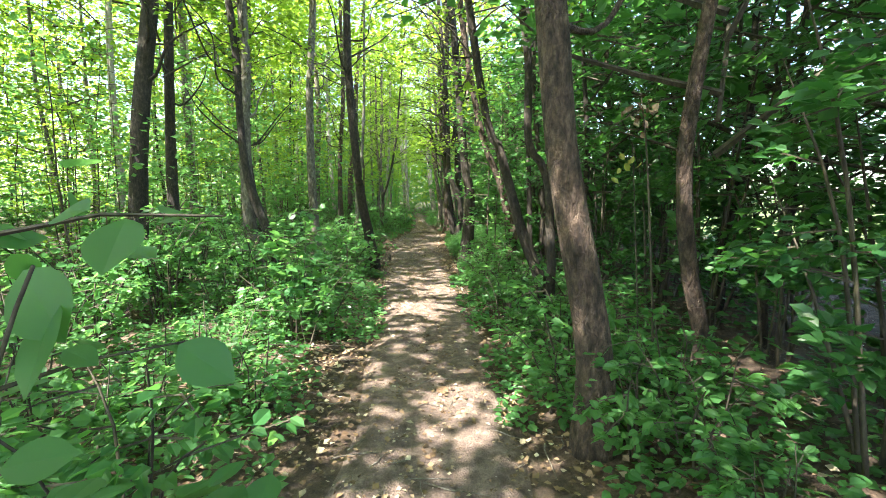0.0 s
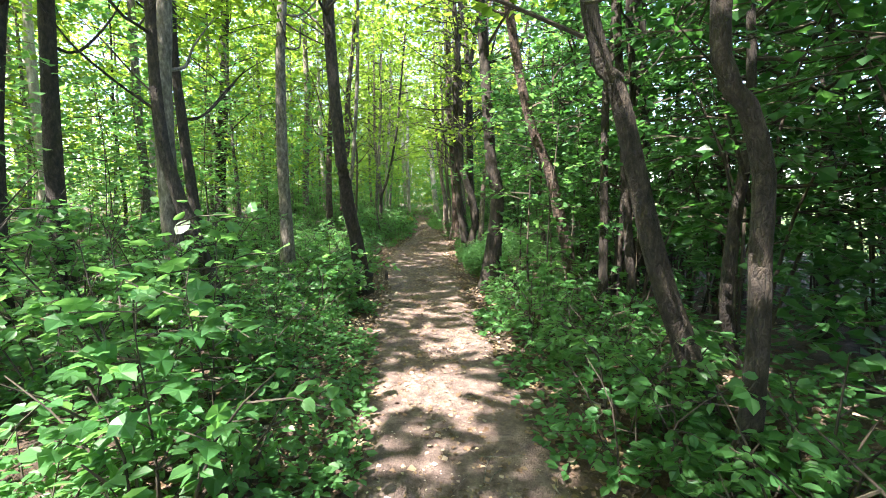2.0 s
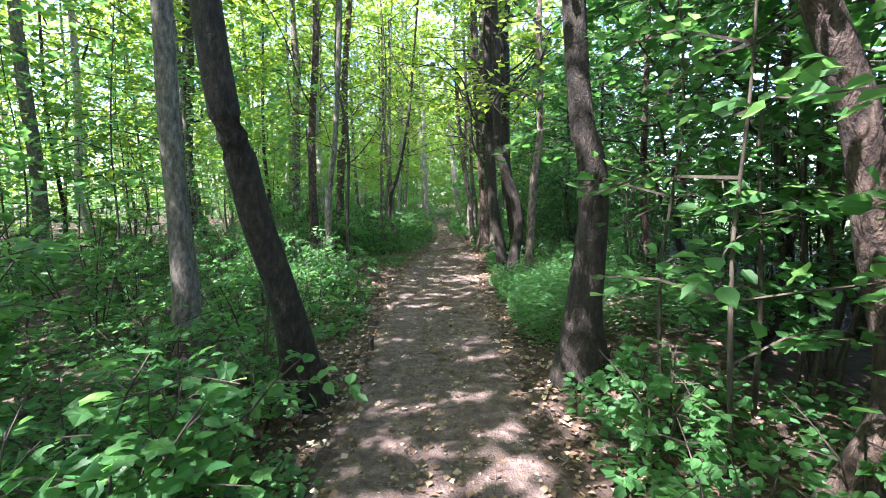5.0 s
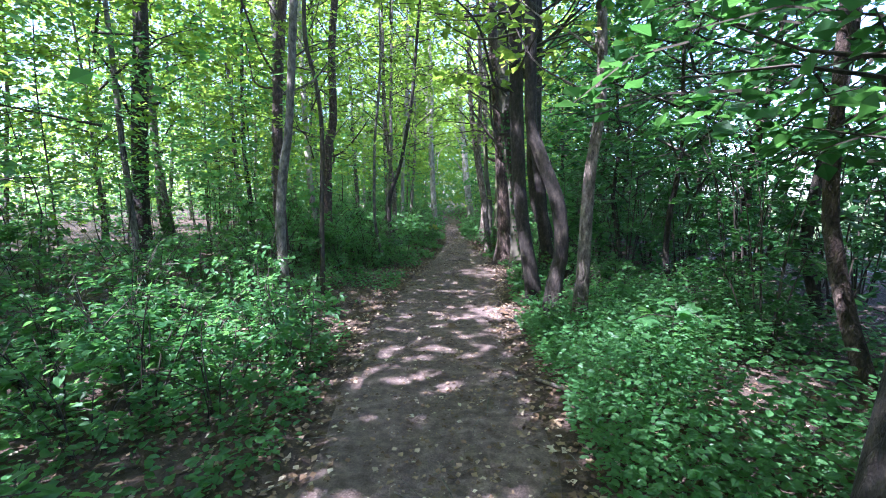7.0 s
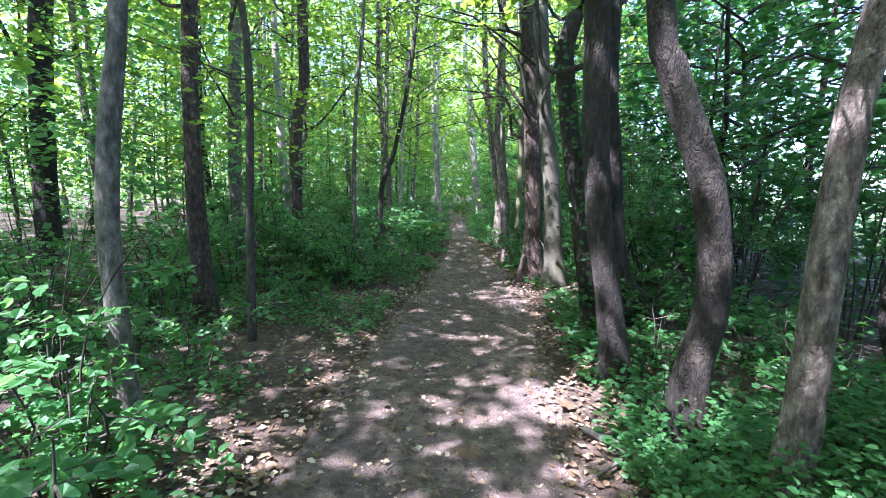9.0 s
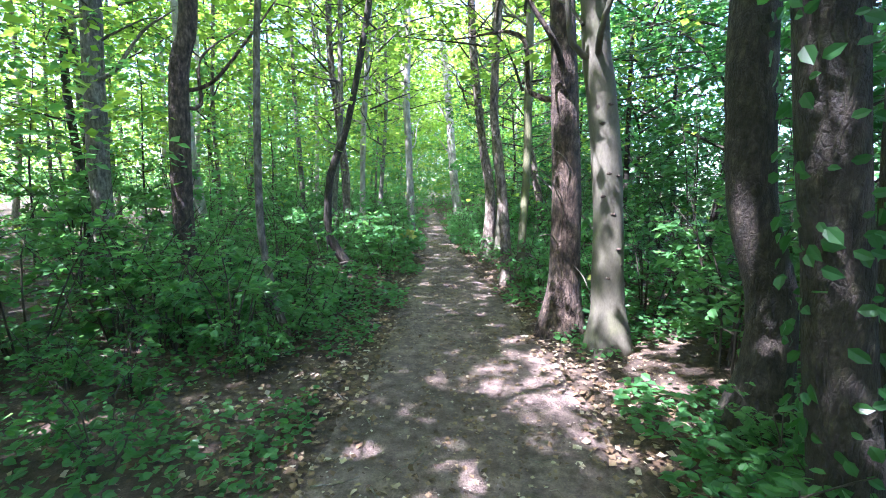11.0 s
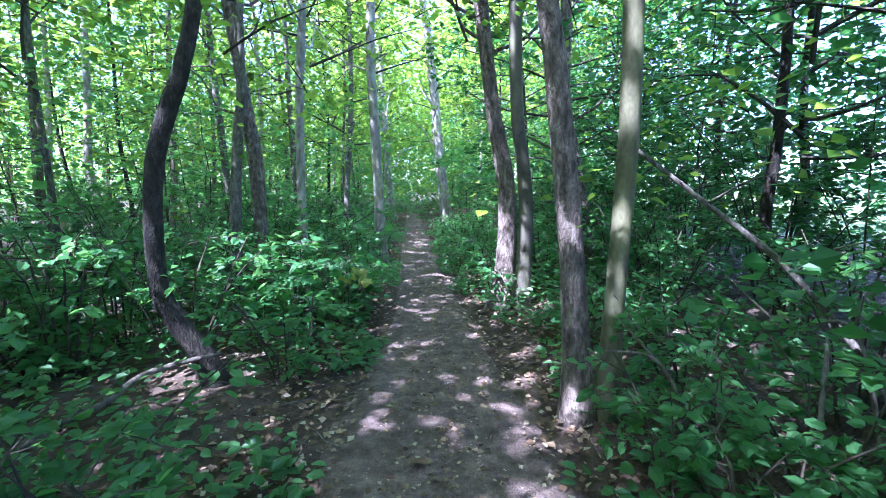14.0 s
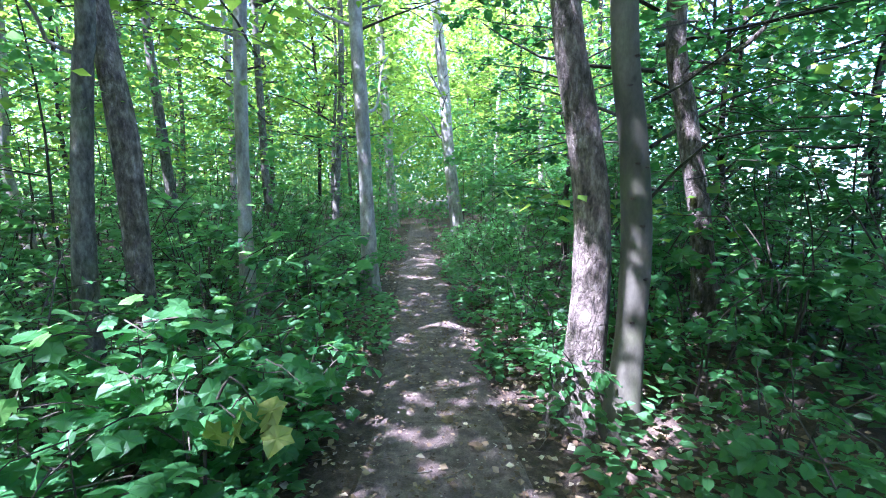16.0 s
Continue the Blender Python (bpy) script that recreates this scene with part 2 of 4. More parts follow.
    ref = np.where(np.abs(tang[:, 2:3]) > 0.9, np.array([[1.0, 0, 0]]), np.array([[0, 0, 1.0]]))
    a = unit(np.cross(tang, ref))
    b = np.cross(tang, a)
    ang = np.linspace(0, 2 * math.pi, sides, endpoint=False)
    rad = r[:, None] * np.ones(sides)
    if rough:
        for i in range(len(p)):
            for j in range(sides):
                d = Vector((math.cos(ang[j]) * 2.2 + seed, math.sin(ang[j]) * 2.2, c[i, 2] * 2.6))
                e = Vector((math.cos(ang[j]) * 6 + seed, math.sin(ang[j]) * 6, c[i, 2] * 6.0))
                rad[i, j] *= 1 + rough * (noise.noise(d) + 0.6 * noise.noise(e))
    v = c[:, None] + rad[..., None] * (np.cos(ang)[None, :, None] * a[:, None] + np.sin(ang)[None, :, None] * b[:, None])
    n, s = len(p), sides
    faces = [(i * s + j, i * s + (j + 1) % s, (i + 1) * s + (j + 1) % s, (i + 1) * s + j) for i in range(n - 1) for j in range(s)]
    if cap:
        faces.append(tuple(range((n - 1) * s, n * s)))
        faces.append(tuple(range(s - 1, -1, -1)))
    return v.reshape(-1, 3), faces


def joined(pieces):
    vs, fs, off = [], [], 0
    for v, f in pieces:
        vs.append(np.asarray(v))
        fs += [tuple(i + off for i in q) for q in f]
        off += len(v)
    return np.concatenate(vs), fs


def smooth_path(pts, step):
    """Catmull-Rom through points of any width, resampled."""
    p = np.array(pts, float)
    q = np.vstack([2 * p[0] - p[1], p, 2 * p[-1] - p[-2]])
    out = []
    for i in range(1, len(q) - 2):
        n = max(2, int(np.linalg.norm(q[i + 1, :3] - q[i, :3]) / step))
        for k in range(n):
            t = k / n
            out.append(0.5 * (2 * q[i] + (q[i + 1] - q[i - 1]) * t + (2 * q[i - 1] - 5 * q[i] + 4 * q[i + 1] - q[i + 2]) * t * t
                              + (3 * q[i] - q[i - 1] - 3 * q[i + 1] + q[i + 2]) * t ** 3))
    out.append(p[-1])
    return np.array(out)


# ---- ground and footpath ----
def path_x(y):
    """Middle of the footpath."""
    return float(np.interp(y, (-40, 0, 5, 8, 12, 15, 17.5, 20, 24, 28, 33, 60), (0.3, 0.0, 0.02, -0.16, -0.28, -0.35, -0.1, -0.1, -0.15, -0.3, -0.5, -1.2)))


def path_half(y):
    return float(np.interp(y, (-10, 3, 6, 8, 11, 15, 18, 21, 24, 28, 34), (0.55, 0.55, 0.6, 0.68, 0.72, 0.85, 0.85, 0.68, 0.45, 0.42, 0.4)))


def ground_z(x, y):
    d = abs(x - path_x(y))
    bank = 0.16 * min(max((x - path_x(y) - 0.75) / 1.2, 0), 1)
    rough = 0.09 * noise.noise(Vector((x * 0.45, y * 0.45, 0))) + 0.035 * noise.noise(Vector((x * 1.7, y * 1.7, 3)))
    fade = min(max((d - 0.45) / 1.1, 0), 1) * min(1, 60 / max(60.0, abs(x) + abs(y)))
    return bank * min(1, 40 / max(40.0, abs(x))) + rough * fade + 0.03 * fade


def axis(dense_lo, dense_hi, step, far):
    a = list(np.arange(dense_lo, dense_hi + 1e-6, step))
    d, lo, hi = step, a[0], a[-1]
    while hi < far:
        d *= 1.45
        hi += d
        lo -= d
        a = [lo] + a + [hi]
    return a


def build_ground():
    xs, ys = axis(-8, 8, 0.2, 1800), axis(-4, 36, 0.25, 1800)
    v = [(x, y, ground_z(x, y) - (0.02 if abs(x - path_x(y)) < 1.2 else 0)) for y in ys for x in xs]
    n = len(xs)
    f = [(j * n + i, j * n + i + 1, (j + 1) * n + i + 1, (j + 1) * n + i) for j in range(len(ys) - 1) for i in range(n - 1)]
    tagged(new("ground", mesh_from("ground", v, f, SOIL, True)), "dark forest soil covered in rotting leaf litter", "ground", kind="structure")


def build_footpath():
    cols = np.linspace(-1, 1, 15)
    ys = np.arange(-12, 48, 0.16)
    v = []
    for y in ys:
        c, h = path_x(y), path_half(y)
        for u in cols:
            edge = 1 + 0.16 * noise.noise(Vector((y * 0.9, u * 3, 5))) + 0.1 * noise.noise(Vector((y * 2.7, u * 3, 9)))
            x = c + u * h * edge
            z = ground_z(x, y) + 0.014 - 0.05 * max(0.0, abs(u) - 0.75) / 0.25 + 0.012 * noise.noise(Vector((x * 2.2, y * 1.6, 8))) - 0.02 * (1 - u * u)
            v.append((x, y, z + 0.012))
    n = len(cols)
    f = [(j * n + i, j * n + i + 1, (j + 1) * n + i + 1, (j + 1) * n + i) for j in range(len(ys) - 1) for i in range(n - 1)]
    tagged(new("footpath", mesh_from("footpath", v, f, EARTH, True)), "narrow trodden earth footpath with scattered leaves", "path", kind="structure")


build_ground()
build_footpath()


# holes made in the leaves to place sun patches: the spot on the ground that the sun reaches, and its radius
SUN_SPOTS = [(-0.1, 6.1, 0.5), (0.3, 7.3, 0.4), (1.8, 19.2, 0.85), (0.3, 3.0, 0.5), (-2.3, 4.2, 1.3), (1.8, 12.0, 1.3), (0.25, 10.9, 0.4), (0.75, 18.1, 1.0), (0.5, 14.9, 0.45), (-2.2, 12.8, 0.8), (-0.3, 12.6, 0.3), (-1.9, 14.0, 0.55), (-1.3, 23.6, 0.8), (-1.9, 22.4, 0.5), (1.0, 24.2, 0.5)]
SUN_RUN = (math.sin(SUN_AZ) / math.tan(SUN_EL), math.cos(SUN_AZ) / math.tan(SUN_EL))


def in_gap(x, y, reach):
    """Whether a tree at this place would block the sun on its way to one of SUN_SPOTS."""
    return any(math.hypot(x - a - SUN_RUN[0] * h, y - c - SUN_RUN[1] * h) < reach + 0.3 * r for a, c, r in SUN_SPOTS for h in (4.5, 6, 7.5, 9, 11))


def open_gaps(pos, rg):
    """Which leaves remain once the sun's way to SUN_SPOTS is cleared."""
    keep = np.ones(len(pos), bool)
    for a, c, r in SUN_SPOTS:
        d = np.hypot(pos[:, 0] - a - SUN_RUN[0] * pos[:, 2], pos[:, 1] - c - SUN_RUN[1] * pos[:, 2])
        keep &= (d > r * rg.uniform(0.75, 1.2, len(pos))) | (pos[:, 2] < 1.6)
    return pos[keep]


# ---- trees ----
def spray(rg, start, heading, length, count, size, template, droop=0.25, width=0.35):
    """A leafy bough: one twig and its leaves, lying fairly flat."""
    heading = unit(np.array(heading, float))
    t = np.linspace(0, 1, 5)
    wig = rg.normal(0, 0.06 * length, (5, 3)) * t[:, None]
    line = np.array(start) + heading * (t * length)[:, None] + wig
    line[:, 2] -= droop * length * t ** 2
    twig = tube([(*line[i], 0.009 * length * (1 - 0.8 * t[i]) + 0.002) for i in (0, 2, 4)], 3, cap=False)
    s = rg.uniform(0.15, 1.0, count)
    pos = np.stack([np.interp(s, t, line[:, k]) for k in range(3)], 1)
    lateral = unit(np.cross(heading, (0, 0, 1.0)) + 1e-6)
    out = rg.choice([-1, 1], count)[:, None] * lateral + 0.7 * heading + rg.normal(0, 0.35, (count, 3))
    pos = pos + unit(out) * rg.uniform(0, width * length, count)[:, None] * (1.15 - s)[:, None]
    pos[:, 2] += rg.normal(0, 0.06 * length, count)
    nrm = np.array([0, 0, 1.0]) + rg.normal(0, 0.45, (count, 3))
    out[:, 2] -= 0.25
    return twig, blades(pos, out, nrm, size * rg.uniform(0.65, 1.3, count), template)


def crown_meshes(seed, low, high, spread, boughs, per, size, name, leafmat, barkmat, template=LEAF2, axis_bend=(0, 0)):
    """The boughs and the leaves of a crown round the z axis between two heights."""
    rg = np.random.default_rng(seed)
    wood, leaf = [], []
    for i in range(boughs):
        h = low + (high - low) * ((i + rg.uniform()) / boughs) ** 0.9
        a = i * 2.4 + rg.uniform(-0.5, 0.5)
        u = (h - low) / (high - low)
        reach = spread * (0.55 + 0.6 * math.sin(math.pi * min(1, 0.25 + 0.7 * u))) * rg.uniform(0.6, 1.15)
        rise = rg.uniform(0.15, 0.75)
        d = np.array([math.cos(a), math.sin(a), rise])
        c = np.array([axis_bend[0] * h, axis_bend[1] * h, h])
        mid = c + d * reach * 0.5
        end = c + d * reach + np.array([0, 0, -0.12 * reach])
        limb = smooth_path([(*c, 0.014 + 0.006 * reach), (*(mid + rg.normal(0, 0.18, 3)), 0.009 + 0.003 * reach), (*end, 0.004)], 0.8)
        wood.append(tube(limb, 4, cap=False))
        for k in range(5):
            f = 0.3 + 0.7 * (k + rg.uniform()) / 5
            p = c + d * reach * f
            b = a + rg.uniform(-1.3, 1.3)
            tw, lv = spray(rg, p, (math.cos(b), math.sin(b), rg.uniform(-0.25, 0.45)), rg.uniform(0.5, 1.0) * (0.5 + 0.3 * spread), per, size, template)
            wood.append(tw)
            leaf.append(lv)
    return two_tone(name, wood, leaf, barkmat, leafmat)


HIGH_CROWNS = [crown_meshes(100 + i, 4.6, 13.5, 2.1, 20, 16, 0.17, "high_crown", LEAF_CANOPY, BARK_TWIG) for i in range(5)]
FULL_CROWNS = [crown_meshes(200 + i, 2.0, 11.5, 1.7, 26, 17, 0.14, "full_crown", LEAF_CANOPY, BARK_TWIG) for i in range(5)]
# crowns of the thicket, their leaf colour darkened for the shade there
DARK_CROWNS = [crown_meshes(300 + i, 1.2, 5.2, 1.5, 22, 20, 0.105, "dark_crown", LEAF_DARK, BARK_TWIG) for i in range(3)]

THIN_CROWNS = [crown_meshes(350 + i, 3.8, 11.5, 1.8, 15, 9, 0.13, "thin_crown", LEAF_CANOPY, BARK_TWIG) for i in range(4)]
FAIR_CROWNS = [crown_meshes(360 + i, 3.2, 11.0, 1.9, 18, 13, 0.13, "fair_crown", LEAF_CANOPY, BARK_TWIG) for i in range(4)]


def trunk_mesh(pts, y, bark, top, sides, flare, lean_y, rough, seed):
    """pts: (x, z, radius) up the stem at the depth y."""
    g = ground_z(pts[0][0], y)
    p = [(x, y + lean_y * z, z, r) for x, z, r in pts]
    if p[0][2] > g + 0.15:                                   # carry the stem down to the soil
        x0, y0, z0, r0 = p[0]
        p = [(x0 + 0.15 * (x0 - p[1][0]), y, g, r0 * 1.12)] + p
    p[0] = (p[0][0], y, g, p[0][3])
    p = [(p[0][0], y, g - 0.12, p[0][3] * (1 + flare))] + [q for q in p[1:] if q[2] > g + 0.12]
    x1, y1, z1, r1 = p[-1]
    slope = (p[-1][0] - p[-2][0]) / max(0.3, p[-1][2] - p[-2][2])
    n = 5
    for k in range(1, n + 1):
        u = k / n
        z = z1 + (top - z1) * u
        p.append((x1 + 0.35 * slope * (z - z1) + 0.12 * math.sin(3 * u + seed), y1 + 0.05 * (z - z1) * math.sin(seed), z, r1 * (1 - 0.8 * u) + 0.008))
    c = smooth_path(p, 0.16)
    low = c[:, 2] - g
    c[:, 3] *= 1 + flare * np.exp(-np.clip(low, 0, None) / 0.22)
    v, f = tube(c, sides, rough, seed)
    o = np.array([p[0][0], y, g])
    return mesh_from("trunk", v - o, f, bark, True), o, c


def tree(label, y, pts, bark=BARK_GREY, top=13.0, crown=None, sides=18, flare=0.25, lean_y=0.0, rough=0.06, seed=0.0, twist=0.0, size=1.0, category="tree"):
    """A tree of the path's edge: measured stem, boughs and leaves."""
    me, o, c = trunk_mesh(pts, y, bark, top, sides, flare, lean_y, rough, seed)
    root = tagged(new("tree"), label, category, "trees of the wood")
    root.location = o
    part("trunk", me, root)
    rg = np.random.default_rng(int(seed * 10) + 5)
    for _ in range(3 if pts[0][2] > 0.07 else 1):            # crooked side limbs
        h = rg.uniform(2.3, 4.8)
        q = c[int(np.argmin(np.abs(c[:, 2] - h)))]
        a, ln = rg.uniform(0, 6.28), rg.uniform(0.9, 2.0)
        if math.cos(a) * (-1 if q[0] > 0 else 1) > 0.5 and ln > 1.3:
            ln = 1.1
        d = np.array([math.cos(a), math.sin(a), 0.0])
        p0 = q[:3] - o
        r = 0.24 * q[3] + 0.003
        line = [(*p0, r), (*(p0 + d * 0.3 * ln + (0, 0, 0.12 * ln) + rg.normal(0, 0.05, 3)), 0.8 * r),
                (*(p0 + d * 0.55 * ln + (0, 0, 0.55 * ln) + rg.normal(0, 0.1, 3)), 0.6 * r), (*(p0 + d * 1.0 * ln + (0, 0, 0.85 * ln) + rg.normal(0, 0.12, 3)), 0.25 * r)]
        part("limb", mesh_from("limb", *tube(smooth_path(line, 0.12), 7, 0.1, h), bark, True), root)
    if crown:
        zc = 5.5
        k = int(np.argmin(np.abs(c[:, 2] - zc)))
        off = c[k, :3] - o
        ob = part("crown", crown, root)
        ob.location = (off[0], off[1], 0)
        ob.rotation_euler = (0, 0, twist)
        ob.scale = (size, size, top / 13.5)
    return root


H = HIGH_CROWNS
F = FULL_CROWNS
DK = DARK_CROWNS
TREES = [
    ("slender dark-barked tree standing in undergrowth", 7.52, [(-4.85, 0, 0.16), (-4.73, 1.43, 0.14), (-4.58, 2.88, 0.127), (-4.3, 4.6, 0.115)], BARK_DARK, H[0]),
    ("thin straight dark tree among saplings", 8.02, [(-4.42, 0, 0.1), (-4.43, 2.0, 0.088), (-4.29, 4.8, 0.07)], BARK_DARK, F[1]),
    ("straight tree with dark foot and pale upper stem", 7.9, [(-2.96, 0, 0.13), (-3.08, 1.1, 0.108), (-3.1, 2.55, 0.094), (-3.02, 3.9, 0.075)], BARK_GREY, F[2]),
    ("dark leaning tree with a broken stub at its foot", 9.75, [(-1.17, 0, 0.14), (-1.22, 0.78, 0.104), (-1.3, 1.28, 0.096), (-1.34, 1.75, 0.09), (-1.37, 2.22, 0.08)], BARK_DARK, H[1]),
    ("straight grey-brown tree behind low shrubs", 10.77, [(-2.66, 0, 0.13), (-2.68, 1.15, 0.106), (-2.71, 2.3, 0.096), (-2.68, 4.09, 0.081)], BARK_GREY, F[3]),
    ("bowed dark tree rising from ground ivy", 7.81, [(-2.52, 0, 0.09), (-2.62, 0.5, 0.084), (-2.78, 1.03, 0.08), (-2.97, 1.6, 0.072), (-3.1, 2.3, 0.064)], BARK_DARK, H[2]),
    ("rough brown tree close beside the path", 2.44, [(1.0, 0.1, 0.112), (0.97, 0.58, 0.104), (0.88, 1.11, 0.096), (0.76, 1.68, 0.088), (0.7, 2.19, 0.085)], BARK_BROWN, H[3]),
    ("leaning dark-brown tree at the thicket's edge", 5.1, [(1.5, 0.1, 0.076), (1.37, 0.5, 0.068), (1.19, 0.93, 0.064), (1.07, 1.27, 0.059), (0.95, 1.7, 0.054), (0.82, 2.13, 0.049), (0.68, 2.44, 0.044)], BARK_DARK, F[4]),
    ("crooked dark tree with a stripped pale patch", 4.58, [(1.3, 0.1, 0.055), (1.32, 0.85, 0.047), (1.29, 1.26, 0.046), (1.28, 1.6, 0.045), (1.18, 1.89, 0.041), (1.05, 2.09, 0.04)], BARK_DARK, F[0]),
    ("stout dark tree with a flared foot beside the path", 10.0, [(0.96, 0.1, 0.2), (0.94, 0.5, 0.15), (0.97, 0.9, 0.128), (1.0, 1.3, 0.115), (0.99, 1.65, 0.106), (0.93, 1.95, 0.096), (0.87, 2.25, 0.088)], BARK_DARK, H[4]),
    ("twisted many-stemmed tree with a bent foot", 8.24, [(1.45, 0.08, 0.1), (1.65, 0.68, 0.084), (1.51, 1.29, 0.074), (1.37, 1.83, 0.064), (1.06, 2.59, 0.055)], BARK_BROWN, F[0]),
    ("thick dark tree deep in the thicket", 9.2, [(3.0, 0.1, 0.16), (3.0, 1.12, 0.145), (2.93, 2.72, 0.14), (2.8, 4.24, 0.12)], BARK_DARK, DK[1]),
    ("forked dark tree beside the path", 15.17, [(1.0, 0.1, 0.1), (0.9, 0.6, 0.095), (0.75, 1.57, 0.092), (0.67, 3.32, 0.09), (0.65, 4.9, 0.08)], BARK_DARK, F[1]),
    ("pale flaking tree leaning from the grass", 13.65, [(1.16, 0.1, 0.08), (1.2, 0.68, 0.068), (1.22, 1.31, 0.063), (1.25, 1.85, 0.058), (1.31, 2.26, 0.053), (1.33, 2.8, 0.047)], BARK_PALE, H[0]),
    ("crooked black-barked tree wrapped in ivy", 16.2, [(1.1, 0.1, 0.115), (1.06, 0.4, 0.108), (0.93, 1.13, 0.094), (0.76, 2.19, 0.09), (0.7, 2.87, 0.082), (0.87, 3.3, 0.069), (1.03, 3.8, 0.06)], BARK_DARK, F[2]),
    ("curved smooth-barked dark tree", 14.22, [(1.0, 0.1, 0.11), (1.04, 0.56, 0.092), (1.1, 0.81, 0.085), (1.1, 1.18, 0.083), (1.02, 1.59, 0.081), (0.9, 1.88, 0.078), (0.8, 2.15, 0.074), (0.73, 2.42, 0.067)], BARK_DARK, H[1]),
    ("dark leaning tree with a spreading foot", 16.3, [(1.65, 0.1, 0.15), (1.55, 0.3, 0.12), (1.37, 0.68, 0.1), (1.27, 1.25, 0.095), (1.2, 1.96, 0.092), (1.14, 2.64, 0.088)], BARK_DARK, None),
    ("large reddish-brown fissured tree with broken twigs", 19.28, [(0.95, 0.1, 0.21), (0.96, 0.5, 0.165), (0.96, 0.8, 0.152), (0.94, 1.5, 0.142), (0.89, 2.23, 0.132), (0.83, 3.06, 0.119)], BARK_BROWN, F[3]),
    ("smooth olive-grey tree with dark knots and root flare", 18.69, [(1.23, 0.1, 0.185), (1.2, 0.4, 0.148), (1.18, 0.6, 0.138), (1.15, 1.2, 0.128), (1.09, 1.84, 0.124), (1.0, 2.44, 0.118), (0.94, 2.83, 0.113)], BARK_SMOOTH, H[2]),
    ("slim pale-patched tree with rough bark", 21.6, [(0.76, 0.1, 0.1), (0.74, 0.35, 0.088), (0.71, 0.75, 0.079), (0.62, 1.61, 0.072), (0.54, 2.22, 0.066), (0.48, 2.8, 0.06)], BARK_PALE, F[4]),
    ("smooth tree with a yellow-green mossy foot", 21.62, [(0.92, 0.1, 0.09), (0.96, 0.35, 0.07), (0.98, 0.97, 0.06), (1.01, 1.83, 0.061), (0.99, 2.82, 0.058)], BARK_MOSSY, F[0]),
    ("leaning tree with rough grey-pink bark and root flare", 24.3, [(0.76, 0.1, 0.18), (0.77, 0.3, 0.14), (0.8, 0.85, 0.117), (0.78, 1.45, 0.107), (0.68, 2.02, 0.097), (0.58, 2.58, 0.084)], BARK_PALE, H[3]),
    ("smooth slender grey tree with knots", 24.1, [(0.93, 0, 0.095), (0.97, 0.63, 0.083), (0.98, 1.2, 0.086), (0.93, 1.77, 0.077), (0.84, 2.5, 0.072)], BARK_SMOOTH, F[1]),
    ("black hooked tree curving out of the undergrowth", 22.2, [(-1.74, 0, 0.08), (-1.87, 0.25, 0.08), (-2.1, 0.62, 0.072), (-2.14, 0.85, 0.06), (-2.14, 1.2, 0.062), (-2.09, 1.66, 0.06), (-1.95, 2.06, 0.06), (-1.79, 2.5, 0.05)], BARK_DARK, F[2]),
    ("slim straight brown tree", 24.76, [(-2.68, 0, 0.09), (-2.64, 0.85, 0.076), (-2.58, 1.64, 0.066), (-2.5, 2.38, 0.06), (-2.45, 2.73, 0.055)], BARK_GREY, F[3]),
    ("smooth bowed grey tree standing behind another", 24.95, [(-2.36, 0, 0.085), (-2.38, 1.06, 0.087), (-2.4, 1.83, 0.092), (-2.46, 2.37, 0.082), (-2.5, 2.72, 0.073)], BARK_PALE, H[4]),
    ("thin straight pale tree in undergrowth", 26.73, [(-2.33, 0, 0.085), (-2.31, 1.42, 0.071), (-2.28, 2.65, 0.072), (-2.23, 3.53, 0.07)], BARK_PALE_SUNLIT, F[4]),
    ("pale tree at the path's edge", 28.2, [(-1.1, 0, 0.12), (-1.14, 1.4, 0.1), (-1.18, 2.61, 0.1), (-1.24, 4.13, 0.09)], BARK_PALE_SUNLIT, H[0]),
    ("tall pale tree beside the far path", 36.5, [(0.75, 0, 0.19), (0.42, 2.58, 0.19), (0.24, 4.91, 0.18), (-0.03, 7.48, 0.15)], BARK_PALE_SUNLIT, H[1]),
    ("tall grey tree beside the far path", 40.37, [(-1.7, 0, 0.18), (-1.92, 2.86, 0.18), (-2.15, 6.88, 0.17)], BARK_PALE_SUNLIT, H[2]),
    ("pale-patched tree in the thicket", 25.25, [(2.2, 0.1, 0.1), (2.06, 1.2, 0.085), (1.96, 1.67, 0.084), (1.85, 2.21, 0.082), (1.75, 2.64, 0.076)], BARK_PALE, DK[0]),
    ("slim smooth grey-green tree", 14.2, [(-2.14, 0, 0.065), (-2.17, 0.69, 0.058), (-2.18, 1.33, 0.056), (-2.11, 1.93, 0.054), (-2.02, 2.49, 0.044)], BARK_GREY, None),
    ("thin pole-like sapling beside the litter", 15.94, [(-2.26, 0, 0.04), (-2.23, 1.19, 0.036), (-2.18, 2.48, 0.034), (-2.23, 3.2, 0.03)], BARK_TWIG, F[2]),
    ("dark straight tree amid thin saplings", 19.7, [(-7.82, 0, 0.2), (-7.87, 0.84, 0.19), (-7.74, 3.21, 0.177), (-7.52, 5.43, 0.16)], BARK_DARK, H[3]),
    ("brown straight tree in the undergrowth", 16.61, [(-3.09, 0.05, 0.11), (-3.15, 1.03, 0.1), (-3.15, 2.06, 0.085), (-3.11, 3.22, 0.077)], BARK_BROWN, F[3]),
    ("slim grey tree further into the wood", 21.24, [(-5.12, 0, 0.14), (-5.11, 0.44, 0.135), (-5.07, 2.6, 0.131), (-4.92, 5.41, 0.12)], BARK_GREY, F[4]),
